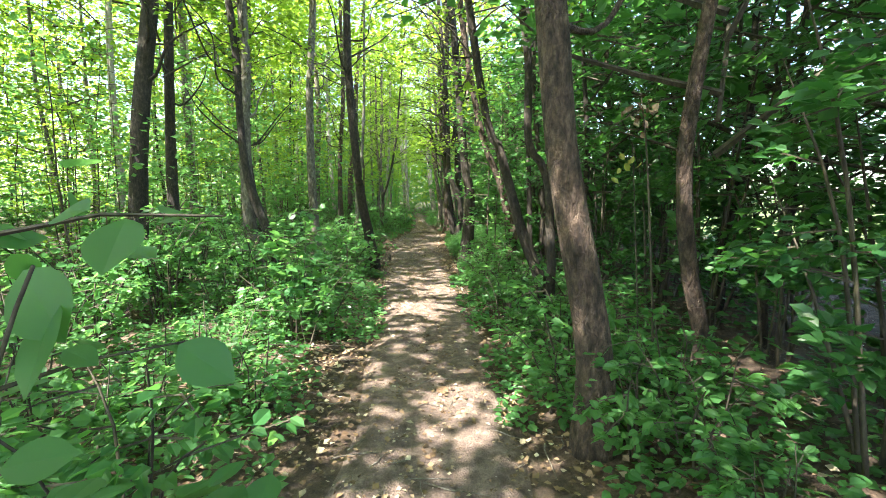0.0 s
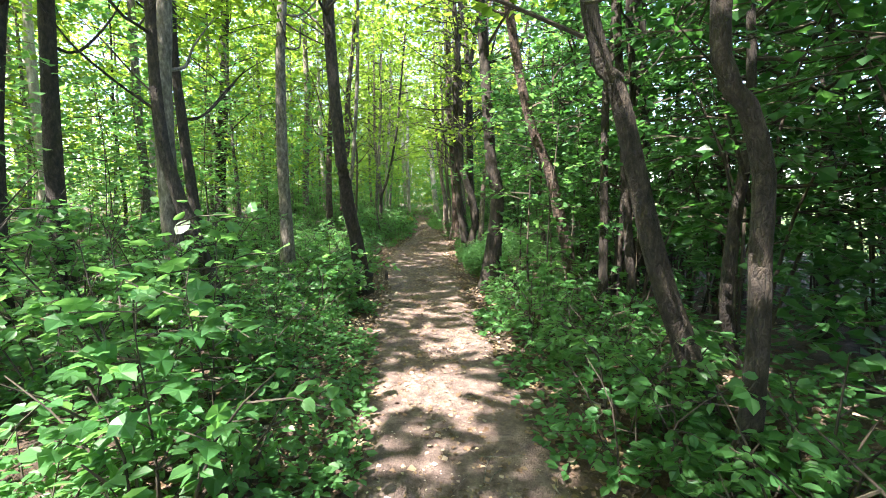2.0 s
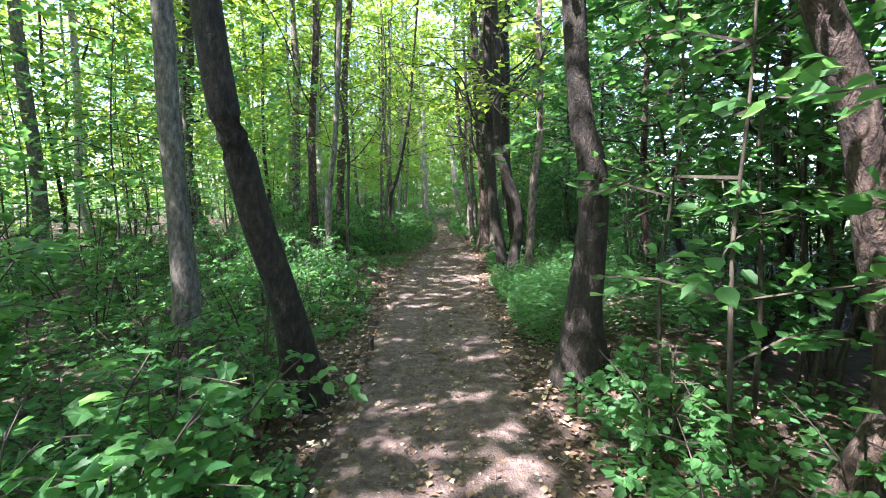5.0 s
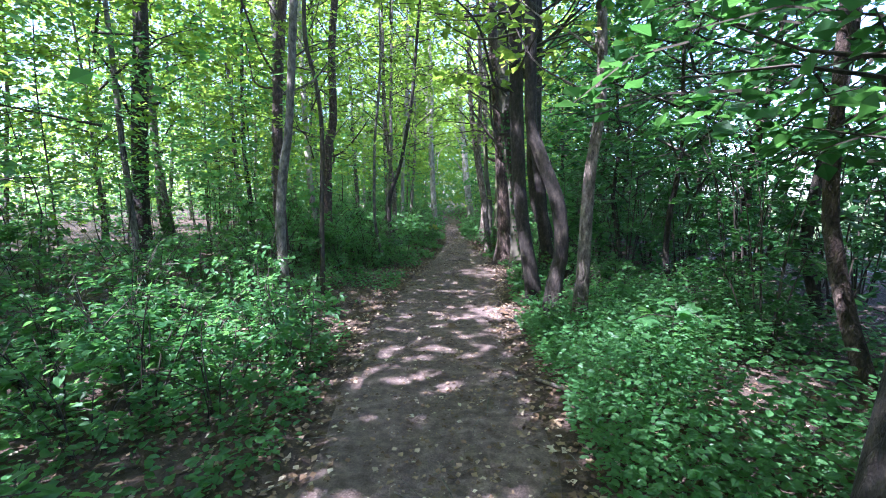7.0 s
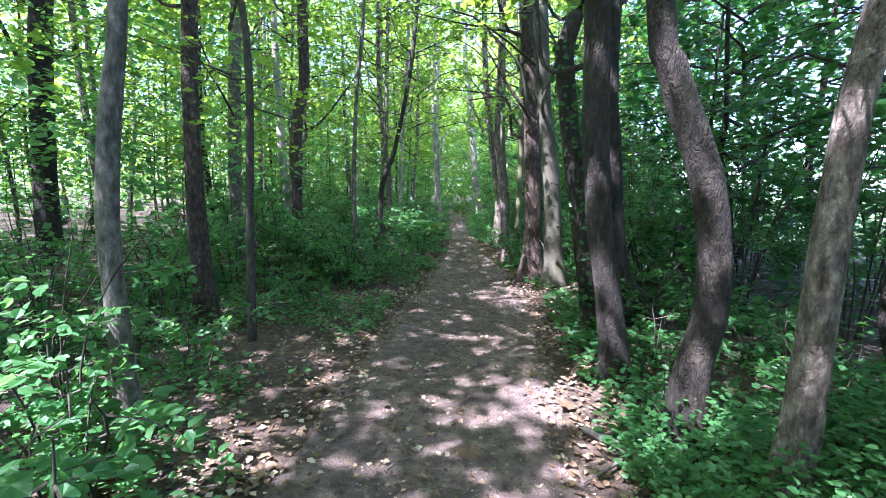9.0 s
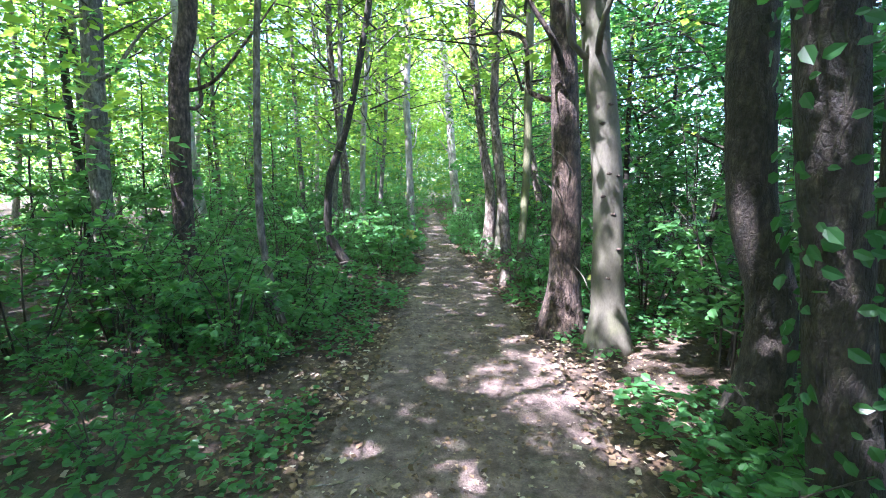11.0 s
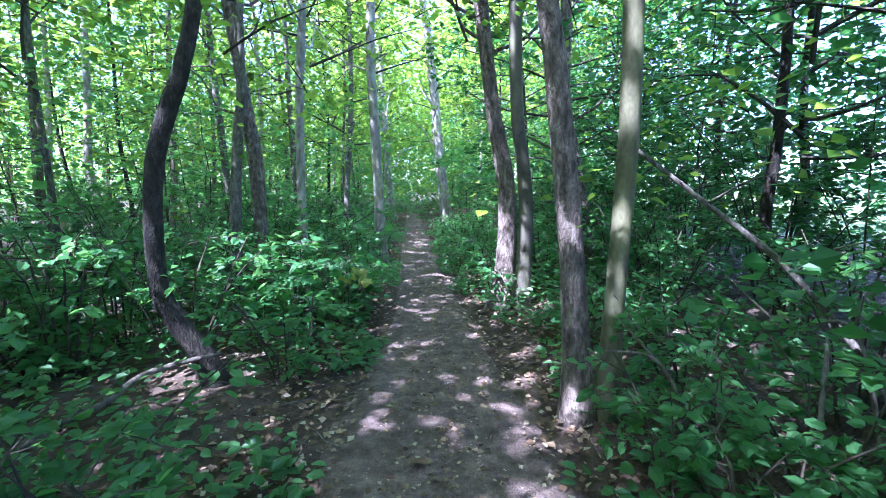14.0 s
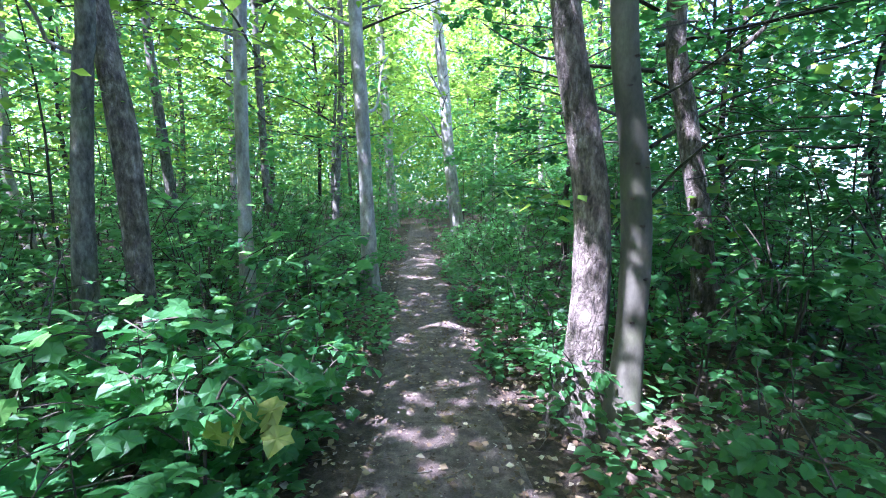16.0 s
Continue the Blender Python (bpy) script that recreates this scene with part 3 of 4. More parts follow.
    ("slim brown-grey tree rising from low shrubs", 20.26, [(-3.37, 0, 0.135), (-3.42, 0.61, 0.12), (-3.4, 1.84, 0.115), (-3.34, 2.88, 0.105), (-3.2, 3.43, 0.098)], BARK_BROWN, H[4]),
    ("thin pale crooked sapling", 18.9, [(-1.7, 0, 0.04), (-1.85, 0.45, 0.036), (-1.95, 1.06, 0.034), (-1.95, 1.93, 0.033), (-1.9, 3.0, 0.028)], BARK_GREY, None),
    ("dark upright stem of a thicket clump", 7.4, [(1.78, 0.1, 0.05), (1.74, 1.2, 0.044), (1.7, 2.6, 0.04)], BARK_DARK, None),
    ("slim dark stem of a thicket clump", 7.55, [(1.95, 0.1, 0.045), (1.99, 1.1, 0.04), (2.05, 2.6, 0.036)], BARK_DARK, None),
    ("slanting dark stem of a thicket clump", 7.3, [(2.1, 0.1, 0.05), (1.98, 1.0, 0.046), (1.8, 2.7, 0.04)], BARK_DARK, None),
    ("dark tree among leafy saplings", 9.15, [(-3.35, 0, 0.085), (-3.42, 1.0, 0.075), (-3.55, 2.4, 0.066), (-3.62, 3.8, 0.055)], BARK_DARK, F[1]),
    ("thick dark double-barked tree at the thicket's edge", 17.22, [(1.48, 0.05, 0.15), (1.53, 0.53, 0.132), (1.51, 0.94, 0.121), (1.34, 1.45, 0.117), (1.29, 1.92, 0.117), (1.26, 2.26, 0.115)], BARK_DARK, F[1]),
]
for i, (label, y, pts, bark, crown) in enumerate(TREES):
    thin = pts[0][2] < 0.06
    # crowns are thinned or thickened here to set where sun and shade fall
    gap = in_gap(pts[0][0], y, 0.9)
    if crown and crown not in DK:
        pool = THIN_CROWNS if gap or 3 < y < 10.5 else HIGH_CROWNS if y < 3 else FULL_CROWNS if 16.4 < y < 21 and pts[0][0] < -2 else FAIR_CROWNS
        crown = pool[i % 4]
    tree(label, y, pts, bark, lean_y=-0.33 if "broken stub" in label else 0.0, top=6.5 if thin else 10.5 + 3 * ((i * 7) % 5) / 4, crown=crown,
         seed=i * 1.7, twist=i * 1.13, size=0.5 if thin else 0.65 if gap else 0.9, flare=0.1 if thin else 0.2, sides=12 if thin else 20)
STEMS = [(p[0][0], y) for _, y, p, _, _ in TREES]


def filler_tree(seed, crown, bark, top, r, label):
    rg = np.random.default_rng(seed)
    pts = [(0, 0, 0, r * 1.25)]
    x = yy = 0.0
    for z in (0.04 * top, 0.12 * top, 0.25 * top, 0.4 * top, 0.65 * top, top):
        x += rg.normal(0, 0.07)
        yy += rg.normal(0, 0.07)
        pts.append((x, yy, z, r * (1 - 0.75 * z / top)))
    pts[0] = (0, 0, -0.15, r * 1.35)
    v, f = tube(smooth_path(pts, 0.5), 9, 0.05, seed)
    root = tagged(new("tree"), label, "tree", "trees of the wood")
    part("trunk", mesh_from("trunk", v, f, bark, True), root)
    part("crown", crown, root)
    return root


FILL = [filler_tree(11, H[0], BARK_GREY, 13, 0.11, "grey-barked forest tree with a light green crown"),
        filler_tree(12, F[0], BARK_DARK, 11, 0.07, "thin dark-barked forest tree with low boughs"),
        filler_tree(13, F[1], BARK_GREY, 11, 0.06, "thin grey forest tree with low leafy boughs"),
        filler_tree(14, H[2], BARK_PALE_SUNLIT, 13, 0.1, "pale-barked forest tree with a light green crown"),
        filler_tree(15, F[3], BARK_GREY, 11.5, 0.05, "slender grey forest tree in dense growth"),
        filler_tree(16, F[4], BARK_GREY, 11.5, 0.085, "grey forest tree with drooping leafy boughs")]
FILL_DARK = [filler_tree(21, DK[0], BARK_DARK, 5.6, 0.06, "thicket tree with shade put into its leaf colour"),
             filler_tree(22, DK[1], BARK_DARK, 5.6, 0.045, "thin thicket tree with shade put into its leaf colour"),
             filler_tree(23, DK[2], BARK_BROWN, 5.6, 0.06, "brown thicket tree with shade put into its leaf colour")]


def settle(rg, count, xr, yr, gap, taken, keep_off):
    """Random places, no nearer to one another than gap."""
    out = []
    tries = 0
    while len(out) < count and tries < count * 60:
        tries += 1
        x, y = rg.uniform(*xr), rg.uniform(*yr)
        if abs(x - path_x(y)) < keep_off:
            continue
        if any((x - a) ** 2 + (y - b) ** 2 < gap * gap for a, b in taken):
            continue
        taken.append((x, y))
        out.append((x, y))
    return out


PLACED = set()
def scatter(protos, places, rg, lo=0.85, hi=1.15, sink=0.0):
    """The prototypes at their first places, copies at the others."""
    for x, y in places:
        i = int(rg.integers(len(protos)))
        if protos[i].name.startswith("shrub") and -2.0 < x < -0.8 and 22.7 < y < 23.9:
            continue                                      # the maples' corner
        s = rg.uniform(lo, hi)
        m = pose(x, y, ground_z(x, y) - sink, rg.uniform(-3, 3), rg.uniform(-3, 3), rg.uniform(0, 360)) @ Matrix.Diagonal((s, s, s * rg.uniform(0.9, 1.15), 1))
        if protos is FILL and in_gap(x, y, 1.1):
            continue
        if protos[i].name not in PLACED:
            PLACED.add(protos[i].name)
            protos[i].matrix_basis = m
        else:
            keep = protos[i].matrix_basis.copy()
            protos[i].scale = (1, 1, 1)
            copy_thing(protos[i], m)
            protos[i].matrix_basis = keep


taken = list(STEMS) + [(-4.9 - 1.2 * i, 6.6 + 1.3 * j) for i in range(3) for j in range(2)]     # kept free of trees to let sun reach the left side
scatter(FILL, settle(rng, 40, (-13, -4.6), (5, 36), 1.6, taken, 3.0), rng)
# the four at x -7 to -4.3 are added to shade the path's first metres
scatter(FILL, settle(rng, 44, (-21, -5.0), (6, 58), 2.1, taken, 2.4)
        + settle(rng, 12, (-5, -2.0), (29, 58), 1.6, taken, 1.8) + settle(rng, 4, (-7, -4.3), (-0.5, 4.6), 1.5, taken, 3.0)
        + settle(rng, 26, (-26, -6.5), (-12, 8), 2.2, taken, 2.4), rng)
scatter(FILL, settle(rng, 26, (1.6, 9), (26, 58), 1.9, taken, 1.9), rng)
# unseen trees behind the start, added to shade its left side and the thicket
scatter(FILL, settle(rng, 7, (-6.5, -1.9), (-9, -1.5), 1.7, taken, 1.8), rng)
scatter(FILL, settle(rng, 4, (1.5, 4.2), (-5.5, -1.2), 1.2, taken, 1.4), rng)
scatter(FILL_DARK, settle(rng, 26, (2.0, 6.5), (0.5, 12), 1.05, taken, 1.95), rng)
scatter(FILL_DARK, settle(rng, 17, (2.2, 6), (10, 30), 1.4, taken, 2.2), rng)


# ---- undergrowth ----
def shrub(seed, height, spread, stems, per, size, leafmat, label, template=LEAF4, category="shrub", name="shrub", up=0.0, group="shrubs of the undergrowth"):
    """A bush: bare stems from one foot, each with leafy twigs, the leaves of each stem a mesh."""
    rg = np.random.default_rng(seed)
    root = tagged(new(name), label, category, group)
    wood, leaf = [], []
    for i in range(stems):
        a = i * 2.4 + rg.uniform(-0.6, 0.6)
        h = height * rg.uniform(0.6, 1.05)
        out = spread * rg.uniform(0.35, 1.0)
        foot = np.array([0.08 * math.cos(a), 0.08 * math.sin(a), -0.05])
        tip = np.array([out * math.cos(a), out * math.sin(a), h])
        mid = foot * 0.4 + tip * 0.4 + np.array([0, 0, 0.22 * h])
        line = smooth_path([(*foot, 0.006 + 0.003 * height), (*(mid + rg.normal(0, 0.05, 3)), 0.0045 + 0.002 * height), (*tip, 0.003)], 0.25)
        part("stem", mesh_from("stem", *tube(line, 4, cap=False), BARK_TWIG, True), root)
        for k in range(4):
            f = 0.3 + 0.7 * (k + rg.uniform()) / 4
            p = line[int(f * (len(line) - 1)), :3]
            b = a + rg.uniform(-2, 2)
            tw, lv = spray(rg, p, (math.cos(b), math.sin(b), rg.uniform(-0.1, 0.6) + up), rg.uniform(0.22, 0.45) * (0.5 + 0.4 * height), per, size, template, 0.3, 0.3)
            wood.append(tw)
            leaf.append(lv)
    part("foliage", two_tone("foliage", wood, leaf, BARK_TWIG, leafmat), root)
    return root


def sapling(seed, height, boughs, per, size, leafmat, template, label, r=0.014):
    """A young tree: one thin bent stem with leafy side twigs all the way up."""
    rg = np.random.default_rng(seed)
    root = tagged(new("sapling"), label, "sapling", "saplings of the undergrowth")
    pts = [(0, 0, -0.05, r)]
    x = y = 0.0
    for k in range(1, 6):
        x += rg.normal(0, 0.05 * height / 3)
        y += rg.normal(0, 0.05 * height / 3)
        pts.append((x, y, height * k / 5, r * (1 - 0.16 * k)))
    line = smooth_path(pts, 0.3)
    part("stem", mesh_from("stem", *tube(line, 6), BARK_TWIG, True), root)
    wood, leaf = [], []
    for i in range(boughs):
        f = 0.22 + 0.78 * (i + rg.uniform()) / boughs
        p = line[min(len(line) - 1, int(f * len(line))), :3]
        a = i * 2.4 + rg.uniform(-0.5, 0.5)
        tw, lv = spray(rg, p, (math.cos(a), math.sin(a), rg.uniform(0.0, 0.6)), rg.uniform(0.35, 0.8) * (0.55 + 0.14 * height), per, size, template, 0.3, 0.28)
        wood.append(tw)
        leaf.append(lv)
    part("foliage", two_tone("foliage", wood, leaf, BARK_TWIG, leafmat), root)
    return root


LOW_SHRUBS = [shrub(400 + i, 0.75, 0.55, 6, 14, 0.068, LEAF_UNDER, "low green bramble-like shrub beside the path") for i in range(4)]
MID_SHRUBS = [shrub(410 + i, 1.25, 0.7, 7, 21, 0.072, LEAF_UNDER, "waist-high leafy green shrub in the undergrowth") for i in range(4)]
FAR = [shrub(420 + i, 1.9, 1.0, 6, 36, 0.11, LEAF_UNDER, "broad green shrub deeper in the wood", LEAF2, name="broad_shrub") for i in range(4)]
THICK = [shrub(430 + i, 2.6, 1.1, 7, 44, 0.08, LEAF_DARK, "tall thicket shrub with shade put into its leaf colour", LEAF4, name="thicket_bush", category="bush") for i in range(4)]
SAPS = [sapling(440 + i, 2.4 + 0.5 * i, 18, 17, 0.08, LEAF_UNDER, LEAF4, "thin sapling with light green leaves") for i in range(4)]
SPINDLY = [sapling(450 + i, 3.6 + 0.5 * i, 14, 10, 0.1, LEAF_CANOPY, LEAF2, "spindly crooked sapling with sparse leaves", 0.018) for i in range(4)]
MAPLES = [sapling(460 + i, 0.8 + 0.25 * i, 13, 7, 0.11, LEAF_UNDER, MAPLE, "young maple with broad lobed leaves", 0.009) for i in range(3)]

low_taken = []
PATHSIDE = (-3, 36)


def beside(rg, count, off_lo, off_hi, yr, gap, side, taken_list):
    """Places at a distance from the middle of the path."""
    out, tries = [], 0
    while len(out) < count and tries < count * 30:
        tries += 1
        y = rg.uniform(*yr)
        x = path_x(y) + side * (path_half(y) + rg.uniform(off_lo, off_hi))
        if any((x - a) ** 2 + (y - b) ** 2 < gap * gap for a, b in taken_list):
            continue
        if abs(x + 0.2) < 0.75 and y < 23:
            continue
        taken_list.append((x, y))
        if not (-2.8 < x < -1.2 and 20.7 < y < 22.1):   # the bare spot round the fallen branch
            out.append((x, y))
    return out


rs = np.random.default_rng(21)
# the bright side
scatter(LOW_SHRUBS, beside(rs, 26, 0.45, 1.6, (1.0, 10), 0.42, -1, low_taken), rs, 0.7, 1.15)
scatter(LOW_SHRUBS, beside(rs, 22, 0.7, 2.2, (10, 20), 0.5, -1, low_taken), rs, 0.55, 0.95)
scatter(LOW_SHRUBS, beside(rs, 26, 0.4, 1.5, (20, 34), 0.45, -1, low_taken), rs, 0.8, 1.2)
scatter(MID_SHRUBS, beside(rs, 30, 1.1, 3.6, (-1, 10), 0.6, -1, low_taken), rs, 0.75, 1.15)
scatter(MID_SHRUBS, beside(rs, 18, 2.0, 4.2, (10, 19), 0.7, -1, low_taken), rs, 0.7, 1.0)
scatter(LOW_SHRUBS, [(-1.75, 11.9), (-2.2, 12.5), (-1.55, 12.9), (-2.55, 13.2), (-1.95, 13.6), (-2.7, 11.7)], rs, 0.8, 1.1)
scatter(MID_SHRUBS, [(-2.35, 12.0), (-2.9, 12.6), (-2.3, 13.9)], rs, 0.8, 1.0)
scatter(MID_SHRUBS, beside(rs, 40, 0.75, 3.6, (18.5, 36), 0.6, -1, low_taken), rs, 0.8, 1.2)
scatter(FAR, beside(rs, 40, 3.5, 10, (-4, 40), 0.95, -1, low_taken), rs, 0.7, 1.1)
scatter(SAPS, beside(rs, 30, 1.5, 6, (0, 36), 0.8, -1, low_taken), rs, 0.8, 1.2)
scatter(SPINDLY, beside(rs, 80, 2.0, 12, (2, 44), 0.7, -1, low_taken), rs, 0.8, 1.3)
# the shady side
scatter(LOW_SHRUBS, beside(rs, 20, 0.35, 1.1, (1.5, 9), 0.45, 1, low_taken), rs, 0.6, 1.0)
scatter(LOW_SHRUBS, beside(rs, 10, 0.5, 1.6, (14.2, 17), 0.42, 1, low_taken), rs, 0.6, 0.9)
scatter(LOW_SHRUBS, beside(rs, 30, 0.35, 1.4, (19.5, 34), 0.45, 1, low_taken), rs, 0.7, 1.1)
scatter(MID_SHRUBS, beside(rs, 16, 1.2, 2.6, (19, 32), 0.6, 1, low_taken), rs, 0.8, 1.15)
scatter(THICK, beside(rs, 26, 1.25, 4.0, (1.5, 10), 0.75, 1, low_taken), rs, 0.7, 1.2)
scatter(THICK, beside(rs, 26, 1.9, 5.0, (10, 20), 0.8, 1, low_taken), rs, 0.6, 1.0)
scatter(THICK, beside(rs, 26, 1.5, 5.0, (20, 34), 0.8, 1, low_taken), rs, 0.6, 1.0)
scatter(SAPS, beside(rs, 22, 1.3, 4, (19, 40), 0.8, 1, low_taken), rs, 0.8, 1.2)
# young maples with broad leaves
for (x, y), s in {(-1.35, 4.6): 0.9, (-1.5, 5.4): 0.85, (-1.25, 8.2): 0.8, (1.3, 7.2): 0.8, (1.15, 9.0): 0.75,
                  (-1.5, 12.6): 0.7, (-1.1, 24.2): 0.9, (-1.05, 24.9): 1.0, (1.6, 25.2): 0.8, (1.5, 12.2): 0.7}.items():
    k = int(rs.integers(3))
    scatter([MAPLES[k]], [(x, y)], rs, s, s * 1.05)


HAZEL = sapling(470, 1.5, 13, 7, 0.115, LEAF_UNDER, OVAL, "young hazel with broad soft leaves beside the path", 0.008)
scatter([HAZEL], [(-0.86, 0.86), (-1.42, 5.3)], rs, 0.85, 0.88)
# leafy growth that screens the thicket's edge
re_ = np.random.default_rng(311)
scatter(SAPS, [(1.2, 7.7), (1.25, 8.6), (1.6, 8.1), (1.7, 9.1), (1.3, 9.4)], re_, 0.8, 1.15)
scatter(LOW_SHRUBS, [(0.95, 2.9), (1.15, 3.4), (0.9, 4.8), (1.05, 5.3), (1.2, 2.3), (1.5, 2.5), (0.95, 7.0), (1.3, 4.2)], re_, 0.75, 1.05)
rx = np.random.default_rng(301)
scatter(MID_SHRUBS, [(1.85, 17.95), (2.05, 18.3), (2.4, 18.1)], rx, 0.95, 1.15)
scatter(SAPS, [(1.95, 18.15), (2.45, 18.5)], rx, 0.65, 0.8)
scatter(LOW_SHRUBS, [(-3.3, 22.4), (-3.7, 22.9), (-4.1, 23.6), (-4.6, 24.2), (-3.6, 21.9), (-4.3, 22.6), (2.7, 24.6), (3.0, 25.2)], rx, 0.9, 1.2)
scatter(LOW_SHRUBS, [(-1.75, 18.9), (-2.1, 19.3), (-1.6, 19.6), (-2.4, 19.0), (-2.0, 20.0), (-2.6, 19.7), (-1.5, 20.5), (-2.9, 19.3)], rx, 0.8, 1.1)
scatter(MID_SHRUBS, [(-2.4, 20.4), (-2.9, 20.0), (-2.0, 18.4), (-2.7, 18.6), (-3.2, 19.1), (-3.4, 20.6)], rx, 0.75, 1.0)
scatter(MID_SHRUBS, [(-4.4, 23.0), (-4.9, 23.9), (-3.8, 24.6), (2.95, 24.3), (3.4, 25.7)], rx, 0.8, 1.05)


def herb_layer(name, seed, count, off_lo, off_hi, yr, side, tall, size, leafmat, label, template=LEAF4):
    """Low plants: upright stalks with leaves turned to the light."""
    rg = np.random.default_rng(seed)
    ys = rg.uniform(*yr, count)
    offs = off_lo + (off_hi - off_lo) * rg.uniform(0, 1, count) ** 1.3
    keep, xs, gz, hh = [], [], [], []
    for y, o in zip(ys, offs):
        x = path_x(y) + side * (path_half(y) + o)
        dens = noise.noise(Vector((x * 0.8, y * 0.8, seed)))
        keep.append(dens > -0.22 + 0.25 * (o < 0.25))
        xs.append(x)
        gz.append(ground_z(x, y))
        hh.append(tall * (0.45 + 0.75 * (0.5 + 0.6 * noise.noise(Vector((x * 0.6, y * 0.6, seed + 4))))) * min(1.0, 0.25 + o / 0.7))
    keep = np.array(keep)
    base = np.stack([np.array(xs), ys, np.array(gz)], 1)[keep]
    hh = np.array(hh)[keep]
    n, per = len(base), 7
    pos, along = [], []
    for k in range(per):
        f = (k + 1) / per
        a = k * 2.4 + rg.uniform(0, 6.28, n)
        d = np.stack([np.cos(a), np.sin(a), rg.uniform(-0.2, 0.35, n)], 1)
        p = base + np.stack([0.03 * np.cos(a), 0.03 * np.sin(a), hh * f * rg.uniform(0.75, 1.1, n)], 1) + d * 0.03
        pos.append(p)
        along.append(d)
    pos, along = np.concatenate(pos), np.concatenate(along)
    nrm = np.array([0, 0, 1.0]) + rg.normal(0, 0.4, pos.shape)
    v, f = blades(pos, along, nrm, size * rg.uniform(0.6, 1.35, len(pos)), template)
    tagged(new(name, mesh_from(name, v, f, leafmat)), label, "ground cover", kind="stuff")


herb_layer("ground_cover", 31, 2300, 0.0, 2.8, (0.5, 10), -1, 0.24, 0.055, LEAF_HERB, "low green woodland herbs and ivy over dark soil")
herb_layer("ground_cover", 32, 2300, 0.15, 3.6, (10, 20), -1, 0.2, 0.052, LEAF_HERB, "low green woodland herbs and ivy over dark soil")
herb_layer("ground_cover", 33, 1500, 0.0, 2.8, (20, 34), -1, 0.3, 0.075, LEAF_HERB, "low green woodland herbs and ivy over dark soil")
herb_layer("ground_cover", 34, 1300, 0.0, 1.9, (1, 10), 1, 0.2, 0.065, LEAF_HERB, "low shade plants at the thicket's foot")
herb_layer("nettle_bed", 35, 4200, 0.2, 2.6, (10.5, 14.2), 1, 0.6, 0.04, LEAF_HERB, "dense bed of tall bright green herbs beside the path")
herb_layer("ground_cover", 36, 1100, 0.2, 2.4, (14, 20), 1, 0.2, 0.065, LEAF_HERB, "low shade plants among fallen leaves")
herb_layer("ground_cover", 37, 1500, 0.0, 2.2, (20, 34), 1, 0.32, 0.075, LEAF_HERB, "low green herbs along the path's edge")
herb_layer("ground_cover", 38, 2600, 2.4, 11, (-2, 40), -1, 0.4, 0.12, LEAF_HERB, "knee-high green plants of the forest floor", LEAF2)


herb_layer("ground_cover", 39, 1700, 1.6, 7, (0, 36), 1, 0.45, 0.1, LEAF_DARK, "knee-high plants under the thicket, coloured as in shade", LEAF2)


def leaf_litter():
    rg = np.random.default_rng(51)
    n = 70000
    y = rg.uniform(0.5, 36, n)
    u = rg.normal(0, 1.6, n)
    u = np.where(np.abs(u) < 0.75, u * rg.choice([1.0, 1.9], n, p=[0.55, 0.45]), u)
    pos = np.zeros((n, 3))
    for i in range(n):
        x = path_x(y[i]) + u[i]
        pos[i] = (x, y[i], ground_z(x, y[i]) + (0.012 if abs(u[i]) < path_half(y[i]) else 0.004))
    a = rg.uniform(0, 6.28, n)
    along = np.stack([np.cos(a), np.sin(a), rg.normal(0, 0.22, n)], 1)
    nrm = np.array([0, 0, 1.0]) + rg.normal(0, 0.3, (n, 3))
    v, f = blades(pos, along, nrm, rg.uniform(0.015, 0.062, n) ** 1.0 * np.where(np.abs(u) < 0.55, rg.uniform(0.45, 1.0, n), 1.0), LEAF2)
    tagged(new("leaf_litter", mesh_from("leaf_litter", v, f, LITTER)), "brown and pale fallen leaves strewn over the soil", "leaf litter", kind="stuff")


def twig_litter():
    rg = np.random.default_rng(52)
    pieces = []
    for _ in range(700):
        y = rg.uniform(1, 30)
        x = path_x(y) + rg.normal(0, 0.75)
        a, ln, r = rg.uniform(0, 6.28), rg.uniform(0.08, 0.4), rg.uniform(0.002, 0.006)
        pts = []
        for k in range(4):
            px, py = x + ln * (k / 3) * math.cos(a) + rg.normal(0, 0.012), y + ln * (k / 3) * math.sin(a) + rg.normal(0, 0.012)
            pts.append((px, py, ground_z(px, py) + r + 0.008, r * (1 - 0.2 * k)))
        pieces.append(tube(pts, 4))
    tagged(new("twig_litter", mesh_from("twig_litter", *joined(pieces), DEADWOOD, True)), "thin broken twigs lying on the earth", "twigs", kind="stuff")


leaf_litter()
twig_litter()


def clump_cloud(name, seed, spots, clumps, per, size, spread, low, high, leafmat, label, category):
    """Far growth: clumps of leaves stacked over each spot, with gaps between."""
    rg = np.random.default_rng(seed)
    c = []
    for x, y in spots:
        g = ground_z(x, y)
        top = high * rg.uniform(0.7, 1.1)
        for k in range(clumps):
            u = (k + rg.uniform()) / clumps
            c.append((x + rg.normal(0, spread), y + rg.normal(0, spread), g + low + (top - low) * u))
    c = np.array(c)
    n = len(c) * per
    pos = np.repeat(c, per, 0) + rg.normal(0, 1, (n, 3)) * np.array([0.55, 0.55, 0.2]) * spread * rg.uniform(0.5, 1.2, (n, 1))
    pos[:, 2] = np.maximum(pos[:, 2], 0.05)
    pos = open_gaps(pos, rg)
    n = len(pos)
    a = rg.uniform(0, 6.28, n)
    along = np.stack([np.cos(a), np.sin(a), rg.uniform(-0.5, 0.3, n)], 1)
    nrm = np.array([0, 0, 1.0]) + rg.normal(0, 0.5, (n, 3))
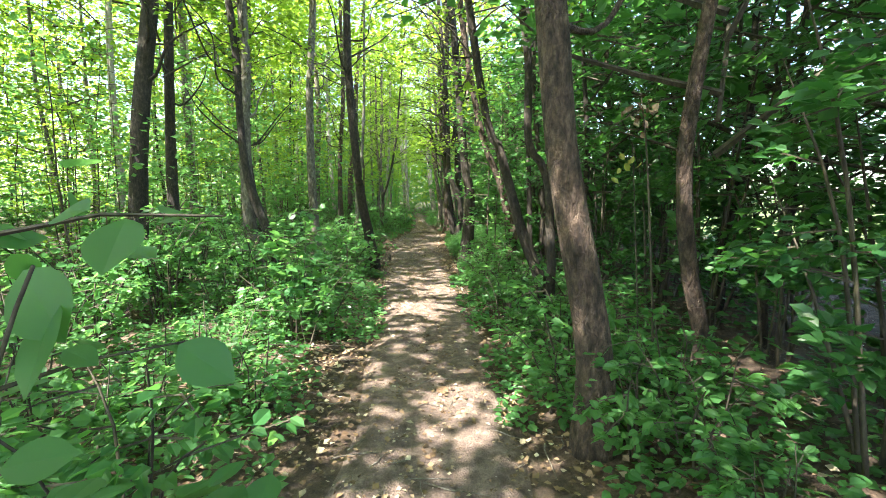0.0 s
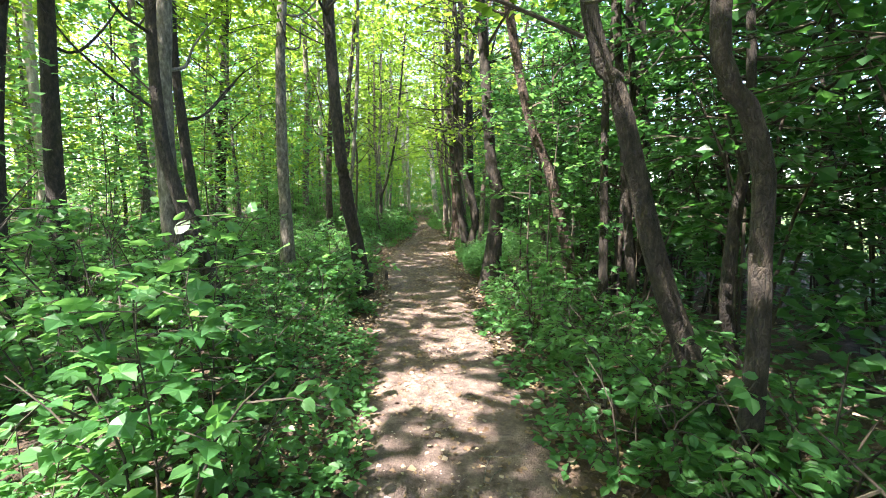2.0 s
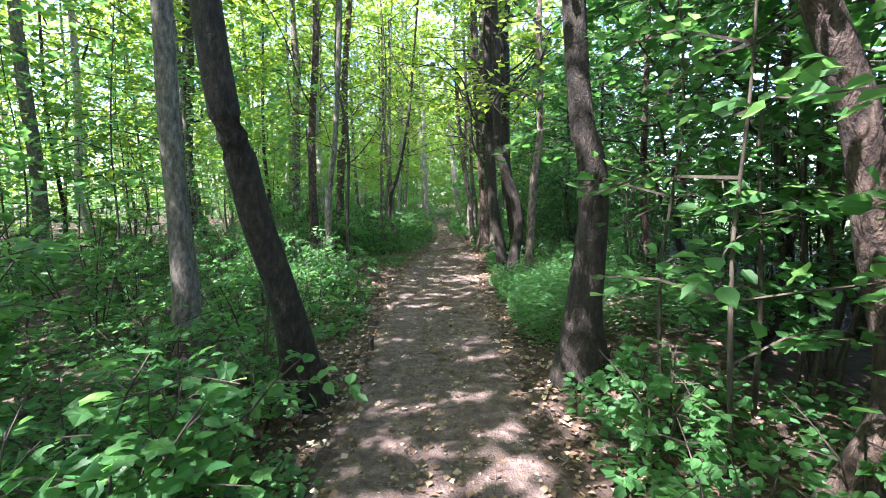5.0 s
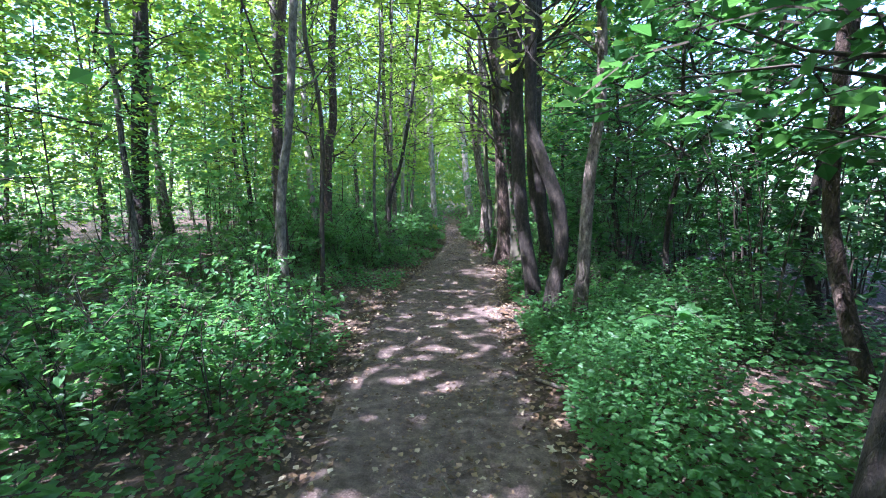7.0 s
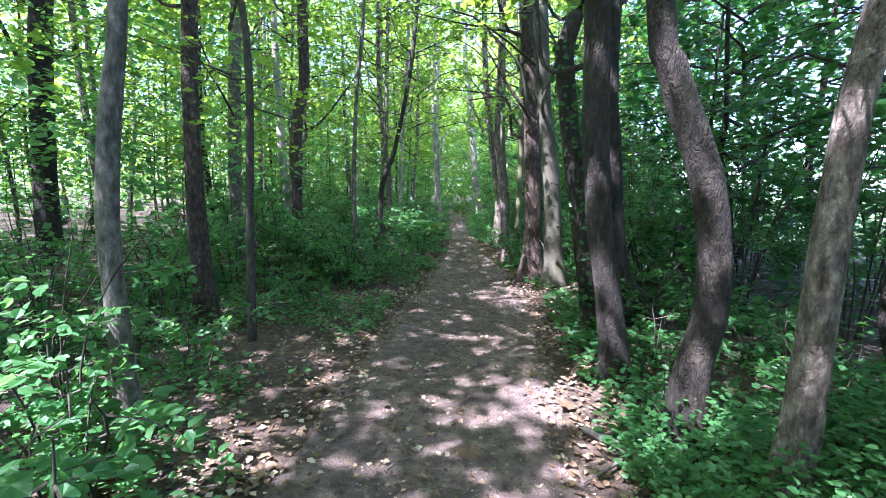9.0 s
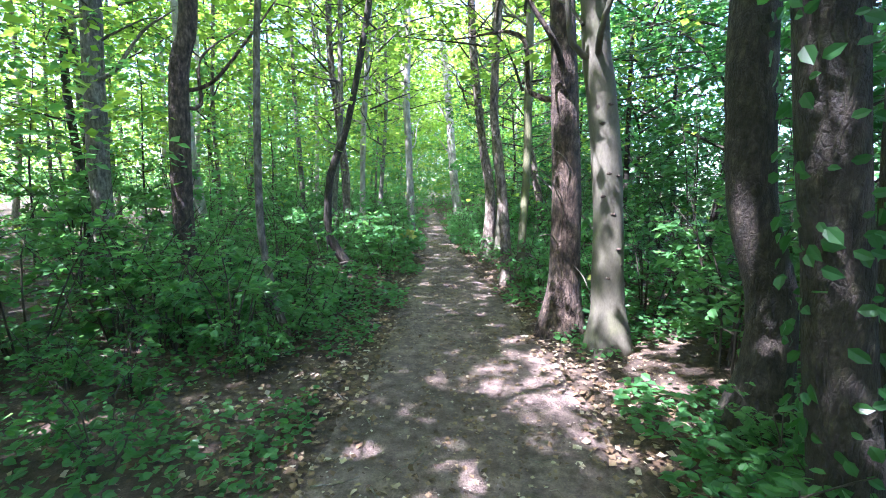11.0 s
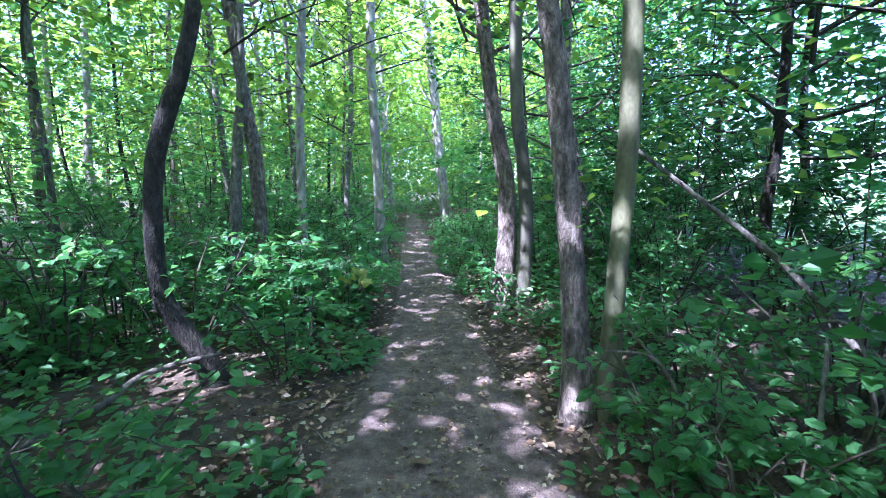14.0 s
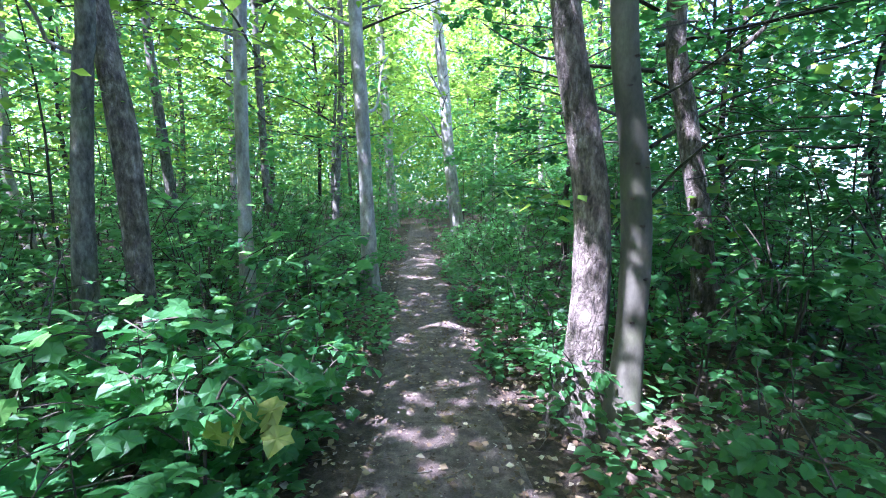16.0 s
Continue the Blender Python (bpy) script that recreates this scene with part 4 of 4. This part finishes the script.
    v, f = blades(pos, along, nrm, size * rg.uniform(0.6, 1.3, n), LEAF2)
    tagged(new(name, mesh_from(name, v, f, leafmat)), label, category, kind="stuff")


rf = np.random.default_rng(77)
spots = settle(rf, 150, (-15, -3.6), (9, 46), 1.0, [], 3.2)
clump_cloud("tangled_understorey", 60, spots, 6, 20, 0.12, 0.65, 1.2, 5.5, LEAF_UNDER, "tangled leafy sprays between the trunks", "undergrowth")
spots = settle(np.random.default_rng(78), 80, (-13, -4.2), (3, 24), 1.0, [], 3.4)
clump_cloud("tangled_understorey", 68, spots, 7, 20, 0.12, 0.65, 1.6, 6.5, LEAF_UNDER, "tangled leafy sprays high between thin trunks", "undergrowth")
spots = settle(np.random.default_rng(79), 80, (-12, -3.4), (25, 46), 1.0, [], 2.6)
clump_cloud("tangled_understorey", 69, spots, 7, 20, 0.12, 0.65, 1.0, 6.5, LEAF_UNDER, "dense leafy sprays between the pale trunks", "undergrowth")
spots = settle(rf, 60, (-5, 5), (29, 48), 0.9, [], 1.3)
clump_cloud("tangled_understorey", 59, spots, 6, 22, 0.12, 0.55, 0.6, 5.0, LEAF_UNDER, "tangled leafy sprays arching over the path", "undergrowth")
spots = settle(rf, 150, (-34, -10.5), (-12, 70), 1.6, [], 3)
clump_cloud("far_undergrowth", 61, spots, 5, 26, 0.22, 0.9, 0.1, 2.6, LEAF_UNDER, "distant green undergrowth between the trees", "undergrowth")
spots = settle(rf, 130, (-12, 10), (34, 80), 1.2, [], 0.95)
clump_cloud("far_undergrowth", 62, spots, 6, 28, 0.2, 0.8, 0.1, 3.4, LEAF_UNDER, "distant green undergrowth closing in on the path", "undergrowth")
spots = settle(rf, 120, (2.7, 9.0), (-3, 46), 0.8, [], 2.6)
clump_cloud("far_thicket", 63, spots, 6, 30, 0.13, 0.6, 0.1, 2.9, LEAF_DARK, "tangled growth at the wood's edge, coloured as in shade", "undergrowth")
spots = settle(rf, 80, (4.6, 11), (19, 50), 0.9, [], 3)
clump_cloud("far_thicket", 67, spots, 8, 26, 0.16, 0.75, 0.3, 5.2, LEAF_DARK, "leafy growth screening the open field, coloured as in shade", "undergrowth")
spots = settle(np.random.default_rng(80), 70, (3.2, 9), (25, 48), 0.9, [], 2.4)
clump_cloud("far_thicket", 70, spots, 8, 24, 0.14, 0.7, 0.3, 5.0, LEAF_DARK, "leafy bank closing the open side, coloured as in shade", "undergrowth")
spots = settle(rf, 130, (-62, -22), (-25, 100), 3.0, [], 3)
clump_cloud("far_woods", 64, spots, 14, 24, 0.42, 1.7, 1.0, 15.0, LEAF_CANOPY, "sunlit green crowns of the deep wood", "woods")
spots = settle(rf, 150, (-24, 16), (46, 110), 2.0, [], 0.0)
clump_cloud("far_woods", 65, spots, 14, 24, 0.36, 1.5, 1.0, 14.0, LEAF_CANOPY, "sunlit green crowns beyond the path's end", "woods")


def shade_canopy(name, seed, count, xr, yr, zr, size, label):
    """A clumped leaf roof added to cast shade, left open towards SUN_SPOTS."""
    rg = np.random.default_rng(seed)
    clump = np.stack([rg.uniform(*xr, count // 24), rg.uniform(*yr, count // 24), rg.uniform(*zr, count // 24)], 1)
    pos = np.repeat(clump, 24, 0) + rg.normal(0, 1, (len(clump) * 24, 3)) * np.array([0.55, 0.55, 0.16])
    pos = open_gaps(pos, rg)
    n = len(pos)
    a = rg.uniform(0, 6.28, n)
    along = np.stack([np.cos(a), np.sin(a), rg.uniform(-0.5, 0.2, n)], 1)
    nrm = np.array([0, 0, 1.0]) + rg.normal(0, 0.35, (n, 3))
    v, f = blades(pos, along, nrm, size * rg.uniform(0.6, 1.3, n), LEAF2)
    tagged(new(name, mesh_from(name, v, f, LEAF_CANOPY)), label, "canopy", kind="stuff")


# leaf roofs added overhead to darken the path, the thicket and the background
shade_canopy("leaf_canopy", 301, 13000, (-8.5, -2.0), (-5, 20), (7.0, 12.5), 0.2, "light green leaf roof added to shade the path")
shade_canopy("leaf_canopy", 302, 2500, (-7.5, -2.5), (5, 13), (7.0, 12.0), 0.2, "light green leaf roof added to shade the widest part of the path")
shade_canopy("leaf_canopy", 303, 5000, (-7.5, -0.5), (12.5, 23), (7.0, 12.0), 0.2, "light green leaf roof added to shade the farther path")
shade_canopy("leaf_canopy", 304, 5000, (-5, 1.5), (-5, 4), (6.5, 12.0), 0.2, "unseen light green leaf roof added to shade the thicket")
shade_canopy("leaf_canopy", 305, 9000, (-16, 6), (22, 48), (10.0, 14.0), 0.25, "high green leaf roof added to shade the farther wood")
shade_canopy("leaf_canopy", 306, 12000, (-30, -9), (8, 42), (9.0, 13.0), 0.25, "high green leaf roof added to shade the deep wood")
spots = settle(np.random.default_rng(87), 60, (-7, 7), (50, 76), 1.2, [], 0.0)
clump_cloud("far_woods", 77, spots, 18, 28, 0.3, 1.2, 4.0, 20.0, LEAF_CANOPY, "tall green crowns behind the path's end", "woods")
spots = settle(np.random.default_rng(81), 150, (-30, -11), (0, 62), 1.3, [], 3)
clump_cloud("far_undergrowth", 71, spots, 9, 22, 0.17, 0.85, 1.0, 9.0, LEAF_CANOPY, "sunlit leaves hanging between distant trunks", "undergrowth")
spots = settle(np.random.default_rng(82), 60, (-7, 7), (40, 60), 0.9, [], 0.3)
clump_cloud("far_undergrowth", 72, spots, 9, 22, 0.17, 0.8, 1.2, 9.5, LEAF_CANOPY, "sunlit leaves closing the end of the path", "undergrowth")


spots = settle(np.random.default_rng(86), 60, (-12, 8), (47, 62), 1.1, [], 0.0)
clump_cloud("far_woods", 76, spots, 14, 26, 0.2, 1.0, 0.5, 12.0, LEAF_CANOPY, "hanging green leaves of the farther wood", "woods")
spots = settle(np.random.default_rng(83), 45, (-3.2, 2.4), (38, 47), 0.6, [], 0.0)
clump_cloud("far_undergrowth", 73, spots, 8, 24, 0.1, 0.5, 0.1, 5.0, LEAF_UNDER, "green undergrowth where the path bends out of sight", "undergrowth")
spots = settle(np.random.default_rng(84), 60, (-7, -1.7), (15, 36), 0.9, [], 1.6)
clump_cloud("tangled_understorey", 74, spots, 6, 18, 0.1, 0.6, 1.9, 6.0, LEAF_CANOPY, "light green sprays hanging between the trunks", "undergrowth")
spots = settle(np.random.default_rng(85), 34, (1.3, 5.0), (20, 40), 0.9, [], 1.4)
clump_cloud("tangled_understorey", 75, spots, 7, 20, 0.1, 0.55, 0.9, 5.5, LEAF_CANOPY, "bright green sprays over the path's edge", "undergrowth")


def far_trunks():
    rg = np.random.default_rng(66)
    pieces = []
    for x, y in settle(rg, 110, (-60, 14), (-25, 105), 2.5, [], 1.5):
        if x > -24 and y < 58:
            continue
        r, h = rg.uniform(0.06, 0.16), rg.uniform(9, 14)
        pieces.append(tube([(x, y, -0.1, r * 1.2), (x + rg.normal(0, 0.1), y, h * 0.4, r * 0.8), (x + rg.normal(0, 0.3), y, h, 0.02)], 6))
    tagged(new("far_trunks", mesh_from("far_trunks", *joined(pieces), BARK_GREY, True)), "distant grey trunks of the deep wood", "woods", kind="stuff")


far_trunks()


# ---- single things ----
def branch(label, pts, forks=(), mat=DEADWOOD, name="fallen_branch", category="branch", sides=8):
    """A dead branch through points (x, y, z, radius), with side twigs as parts."""
    root = tagged(new(name), label, category)
    root.location = pts[0][:3]
    o = np.array(pts[0][:3])
    c = smooth_path(pts, 0.06)
    c[:, :3] -= o
    part("limb", mesh_from("limb", *tube(c, sides, 0.12, pts[0][0]), mat, True), root)
    for fk in forks:
        c = smooth_path(fk, 0.05)
        c[:, :3] -= o
        part("twig", mesh_from("twig", *tube(c, 5, 0.08, fk[0][1]), mat, True), root)
    return root


def on(x, y, r, lift=0.0):
    return (x, y, ground_z(x, y) + r * 0.7 + lift, r)


branch("curved pale dead branch leaning on a hooked black tree",
       [(-1.66, 22.08, 0.3, 0.014), (-1.9, 22.04, 0.26, 0.019), (-2.15, 21.95, 0.2, 0.023), (-2.27, 21.75, 0.11, 0.023), (-2.36, 21.5, ground_z(-2.36, 21.5) + 0.06, 0.022), (-2.45, 21.25, ground_z(-2.45, 21.25) + 0.02, 0.018)],
       [[(-2.36, 21.5, 0.06, 0.011), (-2.35, 21.46, 0.12, 0.007), (-2.33, 21.43, 0.16, 0.004)]])
branch("pale fallen branch lying at the edge of the herbs", [on(0.55, 12.6, 0.014), on(0.75, 12.2, 0.018, 0.03), on(0.95, 11.95, 0.02, 0.02), on(1.05, 11.7, 0.016)],
       [[on(0.95, 11.95, 0.012, 0.02), on(1.02, 12.15, 0.008, 0.1), on(1.05, 12.3, 0.004, 0.16)]])
branch("broken stick lying across the path", [on(-0.45, 19.75, 0.008), on(-0.2, 19.9, 0.009, 0.01), on(0.12, 19.95, 0.006)])
branch("reddish fallen limb in the leaf litter", [on(0.55, 14.5, 0.022), on(0.75, 14.25, 0.028), on(0.98, 13.95, 0.024)], [[on(0.75, 14.25, 0.014), on(0.6, 14.1, 0.01, 0.02), on(0.42, 14.0, 0.006)]])


def stump():
    """A small cut stump with a ragged top at the path's edge."""
    x, y = -0.9, 10.85
    g = ground_z(x, y)
    root = tagged(new("stump"), "small dark broken stump at the path's edge", "stump")
    root.location = (x, y, g)
    v, f = tube([(0, 0, -0.05, 0.045), (0, 0, 0.02, 0.036), (0.004, 0, 0.09, 0.031), (0.006, 0.004, 0.15, 0.028)], 12, 0.18, 3)
    part("body", mesh_from("body", v, f, BARK_DARK, True), root)
    sp = [tube([(0.02 * math.cos(a), 0.02 * math.sin(a), 0.13, 0.01), (0.018 * math.cos(a), 0.018 * math.sin(a), 0.16 + 0.02 * (k % 3), 0.003)], 4) for k, a in enumerate(np.arange(0, 6.2, 0.9))]
    part("splinters", mesh_from("splinters", *joined(sp), DEADWOOD), root, "pale splintered top")


stump()

# a stem forked over the path's far side, dead wood in the thicket
branch("long dead pole leaning through the thicket", [(1.25, 22.0, 1.72, 0.014), (1.6, 21.75, 1.36, 0.018), (2.0, 21.5, 0.95, 0.022), (2.5, 21.2, ground_z(2.5, 21.2), 0.026)],
       [[(1.6, 21.75, 1.36, 0.009), (1.75, 21.6, 1.5, 0.006), (1.9, 21.5, 1.55, 0.003)], [(2.0, 21.5, 0.95, 0.009), (2.05, 21.3, 1.12, 0.006), (2.2, 21.15, 1.2, 0.003)]], BARK_GREY, "leaning_pole")
rd = np.random.default_rng(90)
for k in range(9):
    x, y = 1.35 + 0.12 * k + rd.uniform(-0.1, 0.1), 21.0 + rd.uniform(-0.35, 0.6)
    a, h = rd.uniform(0, 6.28), rd.uniform(0.35, 0.8)
    g = ground_z(x, y)
    mid = (x + 0.25 * math.cos(a), y + 0.25 * math.sin(a), g + h * 0.75, 0.009)
    end = (x + 0.6 * math.cos(a), y + 0.6 * math.sin(a), g + h * rd.uniform(0.5, 1.1), 0.004)
    branch("bleached dead branch tangled in the brushwood", [(x, y, g - 0.02, 0.013), mid, end],
           [[mid, (mid[0] + rd.uniform(-0.25, 0.25), mid[1] + rd.uniform(-0.25, 0.25), mid[2] + rd.uniform(0.0, 0.25), 0.003)]], name="dead_branch")


def leaf_bunch(name, label, centre, count, size, spread, mat, template, seed, stalk=None, category="leaves"):
    """A hanging bunch of leaves on its own twig."""
    rg = np.random.default_rng(seed)
    root = tagged(new(name), label, category)
    root.location = centre
    pos = rg.normal(0, 1, (count, 3)) * spread
    a = rg.uniform(0, 6.28, count)
    along = np.stack([np.cos(a), np.sin(a), rg.uniform(-1.6, -0.3, count)], 1)
    nrm = rg.normal(0, 1, (count, 3)) * 0.5 + np.array([0, -0.8, 0.5])
    part("foliage", mesh_from("foliage", *blades(pos, along, nrm, size * rg.uniform(0.7, 1.25, count), template), mat), root)
    if stalk:
        c = smooth_path([(*(np.array(p[:3]) - np.array(centre)), p[3]) for p in stalk], 0.08)
        part("twig", mesh_from("twig", *tube(c, 6), BARK_TWIG, True), root)
    return root


leaf_bunch("hazel_spray", "large soft green hazel leaves leaning towards the path", (-0.62, 0.72, 1.32), 6, 0.13, np.array([0.09, 0.06, 0.1]), LEAF_UNDER, OVAL, 15,
           [(-0.95, 0.75, ground_z(-0.95, 0.75), 0.007), (-0.85, 0.72, 0.8, 0.006), (-0.68, 0.7, 1.25, 0.004), (-0.58, 0.67, 1.42, 0.003)])
leaf_bunch("maple_spray", "yellowing maple leaves drooping from a young tree", (-0.86, 23.2, 0.68), 9, 0.1, np.array([0.06, 0.06, 0.06]), LEAF_YELLOW, MAPLE, 5,
           [(-1.15, 23.35, ground_z(-1.15, 23.35), 0.008), (-1.1, 23.3, 0.5, 0.007), (-0.95, 23.22, 0.8, 0.005), (-0.86, 23.2, 0.7, 0.003)])
leaf_bunch("dead_leaf_bunch", "withered red-brown leaves caught on a thin stem", (1.44, 3.0, 2.1), 26, 0.06, np.array([0.06, 0.06, 0.05]), LITTER, LEAF2, 6,
           [(1.63, 3.0, ground_z(1.63, 3.0), 0.009), (1.58, 3.0, 0.9, 0.008), (1.5, 3.0, 1.8, 0.006), (1.44, 3.0, 2.2, 0.003)])
leaf_bunch("yellow_spray", "few yellow-green leaves glowing in the shade", (1.4, 3.05, 1.8), 7, 0.06, np.array([0.08, 0.06, 0.08]), LEAF_YELLOW, LEAF4, 7,
           [(1.62, 3.2, ground_z(1.62, 3.2), 0.006), (1.5, 3.1, 1.2, 0.005), (1.42, 3.05, 1.9, 0.003)])
leaf_bunch("yellow_spray", "pale yellow leaves beside the fissured tree", (1.22, 18.95, 0.85), 12, 0.08, np.array([0.06, 0.05, 0.1]), LEAF_YELLOW, LEAF4, 8,
           [(1.3, 19.1, ground_z(1.3, 19.1), 0.008), (1.28, 19.0, 0.6, 0.006), (1.22, 18.95, 1.05, 0.003)])
for cx, cy, k in ((-1.2, 23.35, 0), (-1.5, 23.5, 1), (-1.05, 23.75, 0), (-1.75, 23.2, 0), (-1.4, 23.05, 0), (-1.65, 23.75, 1), (-1.95, 23.5, 0), (-1.3, 23.7, 0)):
    scatter([MAPLES[k]], [(cx, cy)], rs, 0.85, 0.95)

def fallen_leaf(x, y, size, turn, mat, label):
    """One large curled leaf lying on the earth."""
    a = math.radians(turn)
    v, f = blades(np.zeros((1, 3)), np.array([[math.cos(a), math.sin(a), 0.06]]), np.array([[0.15, 0.1, 1.0]]), np.array([size]), MAPLE)
    v[:, 2] += 0.15 * (v[:, 0] ** 2 + v[:, 1] ** 2) / size
    ob = tagged(new("fallen_leaf", mesh_from("fallen_leaf", v, f, mat)), label, "leaf", "fallen leaves on the path")
    ob.location = (x, y, ground_z(x, y) + 0.014)


for fx, fy, fs, ft in ((-0.3, 10.75, 0.13, 20), (-0.12, 10.6, 0.12, 200), (-0.18, 14.15, 0.13, 80), (0.55, 14.75, 0.14, 130), (-0.28, 21.2, 0.1, 310), (-0.12, 24.3, 0.09, 45), (0.12, 24.0, 0.11, 170), (0.1, 3.3, 0.1, 60)):
    fallen_leaf(fx, fy, fs, ft, LITTER, "pale curled fallen maple leaf on the path")

# broken twigs on the fissured tree, stub on the leaning one
for ob in list(scene.collection.objects):
    if ob.get("label") == "large reddish-brown fissured tree with broken twigs":
        for p, q in (((0.86, -0.12, 1.5), (0.5, -0.42, 1.86)), ((0.84, -0.1, 1.1), (0.58, -0.4, 1.2)), ((0.9, -0.1, 1.3), (0.72, -0.42, 1.66)), ((1.0, -0.12, 0.9), (1.12, -0.4, 0.55)), ((0.95, -0.12, 1.75), (0.7, -0.3, 2.0))):
            a, c = np.array(p) - np.array([0.95, 0, 0.16]), np.array(q) - np.array([0.95, 0, 0.16])
            m = (a + c) / 2 + np.array([0.02, 0, 0.05])
            part("broken_twig", mesh_from("broken_twig", *tube(smooth_path([(*a, 0.008), (*m, 0.006), (*c, 0.003)], 0.05), 5), DEADWOOD, True), ob, "bare bleached twig")
    if ob.get("label") == "crooked black-barked tree wrapped in ivy":
        ri = np.random.default_rng(44)
        zz = ri.uniform(0.1, 2.9, 420)
        aa = ri.uniform(0, 6.28, 420)
        xx = np.interp(zz, (0.1, 0.4, 1.13, 2.19, 2.87), (1.1, 1.06, 0.93, 0.76, 0.7)) - ob.location.x
        dd = np.stack([np.cos(aa), np.sin(aa), 0 * aa], 1)
        pp = np.stack([xx, 0 * xx, zz - ob.location.z], 1) + dd * (0.1 + ri.uniform(0, 0.05, 420))[:, None]
        al = np.stack([np.cos(aa + 1.3) * 0.6, np.sin(aa + 1.3) * 0.6, ri.uniform(-1, 0.4, 420)], 1)
        part("ivy", mesh_from("ivy", *blades(pp, al, dd + ri.normal(0, 0.3, (420, 3)), ri.uniform(0.03, 0.07, 420), LEAF4), LEAF_DARK), ob, "dark green ivy leaves")
    if ob.get("label") == "dark leaning tree with a broken stub at its foot":
        v, f = tube([(0.06, -0.08, 0.0, 0.075), (0.1, -0.1, 0.18, 0.06), (0.12, -0.11, 0.33, 0.05)], 10, 0.2, 2)
        part("stub", mesh_from("stub", v, f, BARK_DARK, True), ob, "short broken side stem")
    if ob.get("label") in ("smooth olive-grey tree with dark knots and root flare", "smooth slender grey tree with knots"):
        big = ob["label"].startswith("smooth olive")
        stem = [(1.2, 0.4, 0.148), (1.18, 0.6, 0.138), (1.15, 1.2, 0.128), (1.09, 1.84, 0.124), (1.0, 2.44, 0.118)] if big else [(0.97, 0.63, 0.083), (0.98, 1.2, 0.086), (0.93, 1.77, 0.077), (0.84, 2.5, 0.072)]
        for h, ang in ((0.75, -1.9), (1.0, -1.2), (1.3, -1.6), (1.45, -2.2), (1.62, -1.1), (1.64, -1.75), (2.05, -2.0), (2.2, -1.3)):
            x = np.interp(h, [p[1] for p in stem], [p[0] for p in stem]) - ob.location.x
            r = np.interp(h, [p[1] for p in stem], [p[2] for p in stem])
            kr = 0.02 if big else 0.013
            c = np.array([x + r * math.cos(ang), r * math.sin(ang), h - ob.location.z])
            n = np.array([math.cos(ang), math.sin(ang), 0.0])
            pts = [(*(c - n * 0.02), kr * 1.5), (*(c + n * 0.004), kr * 1.15), (*(c + n * 0.010), kr * 0.7), (*(c + n * 0.004), kr * 0.35)]
            kv, kf = tube(pts, 9, 0.25, h)
            kv[:, 2] = c[2] + (kv[:, 2] - c[2]) * 0.5
            part("knot", mesh_from("knot", kv, kf, BARK_BROWN, True), ob, "dark healed knot")
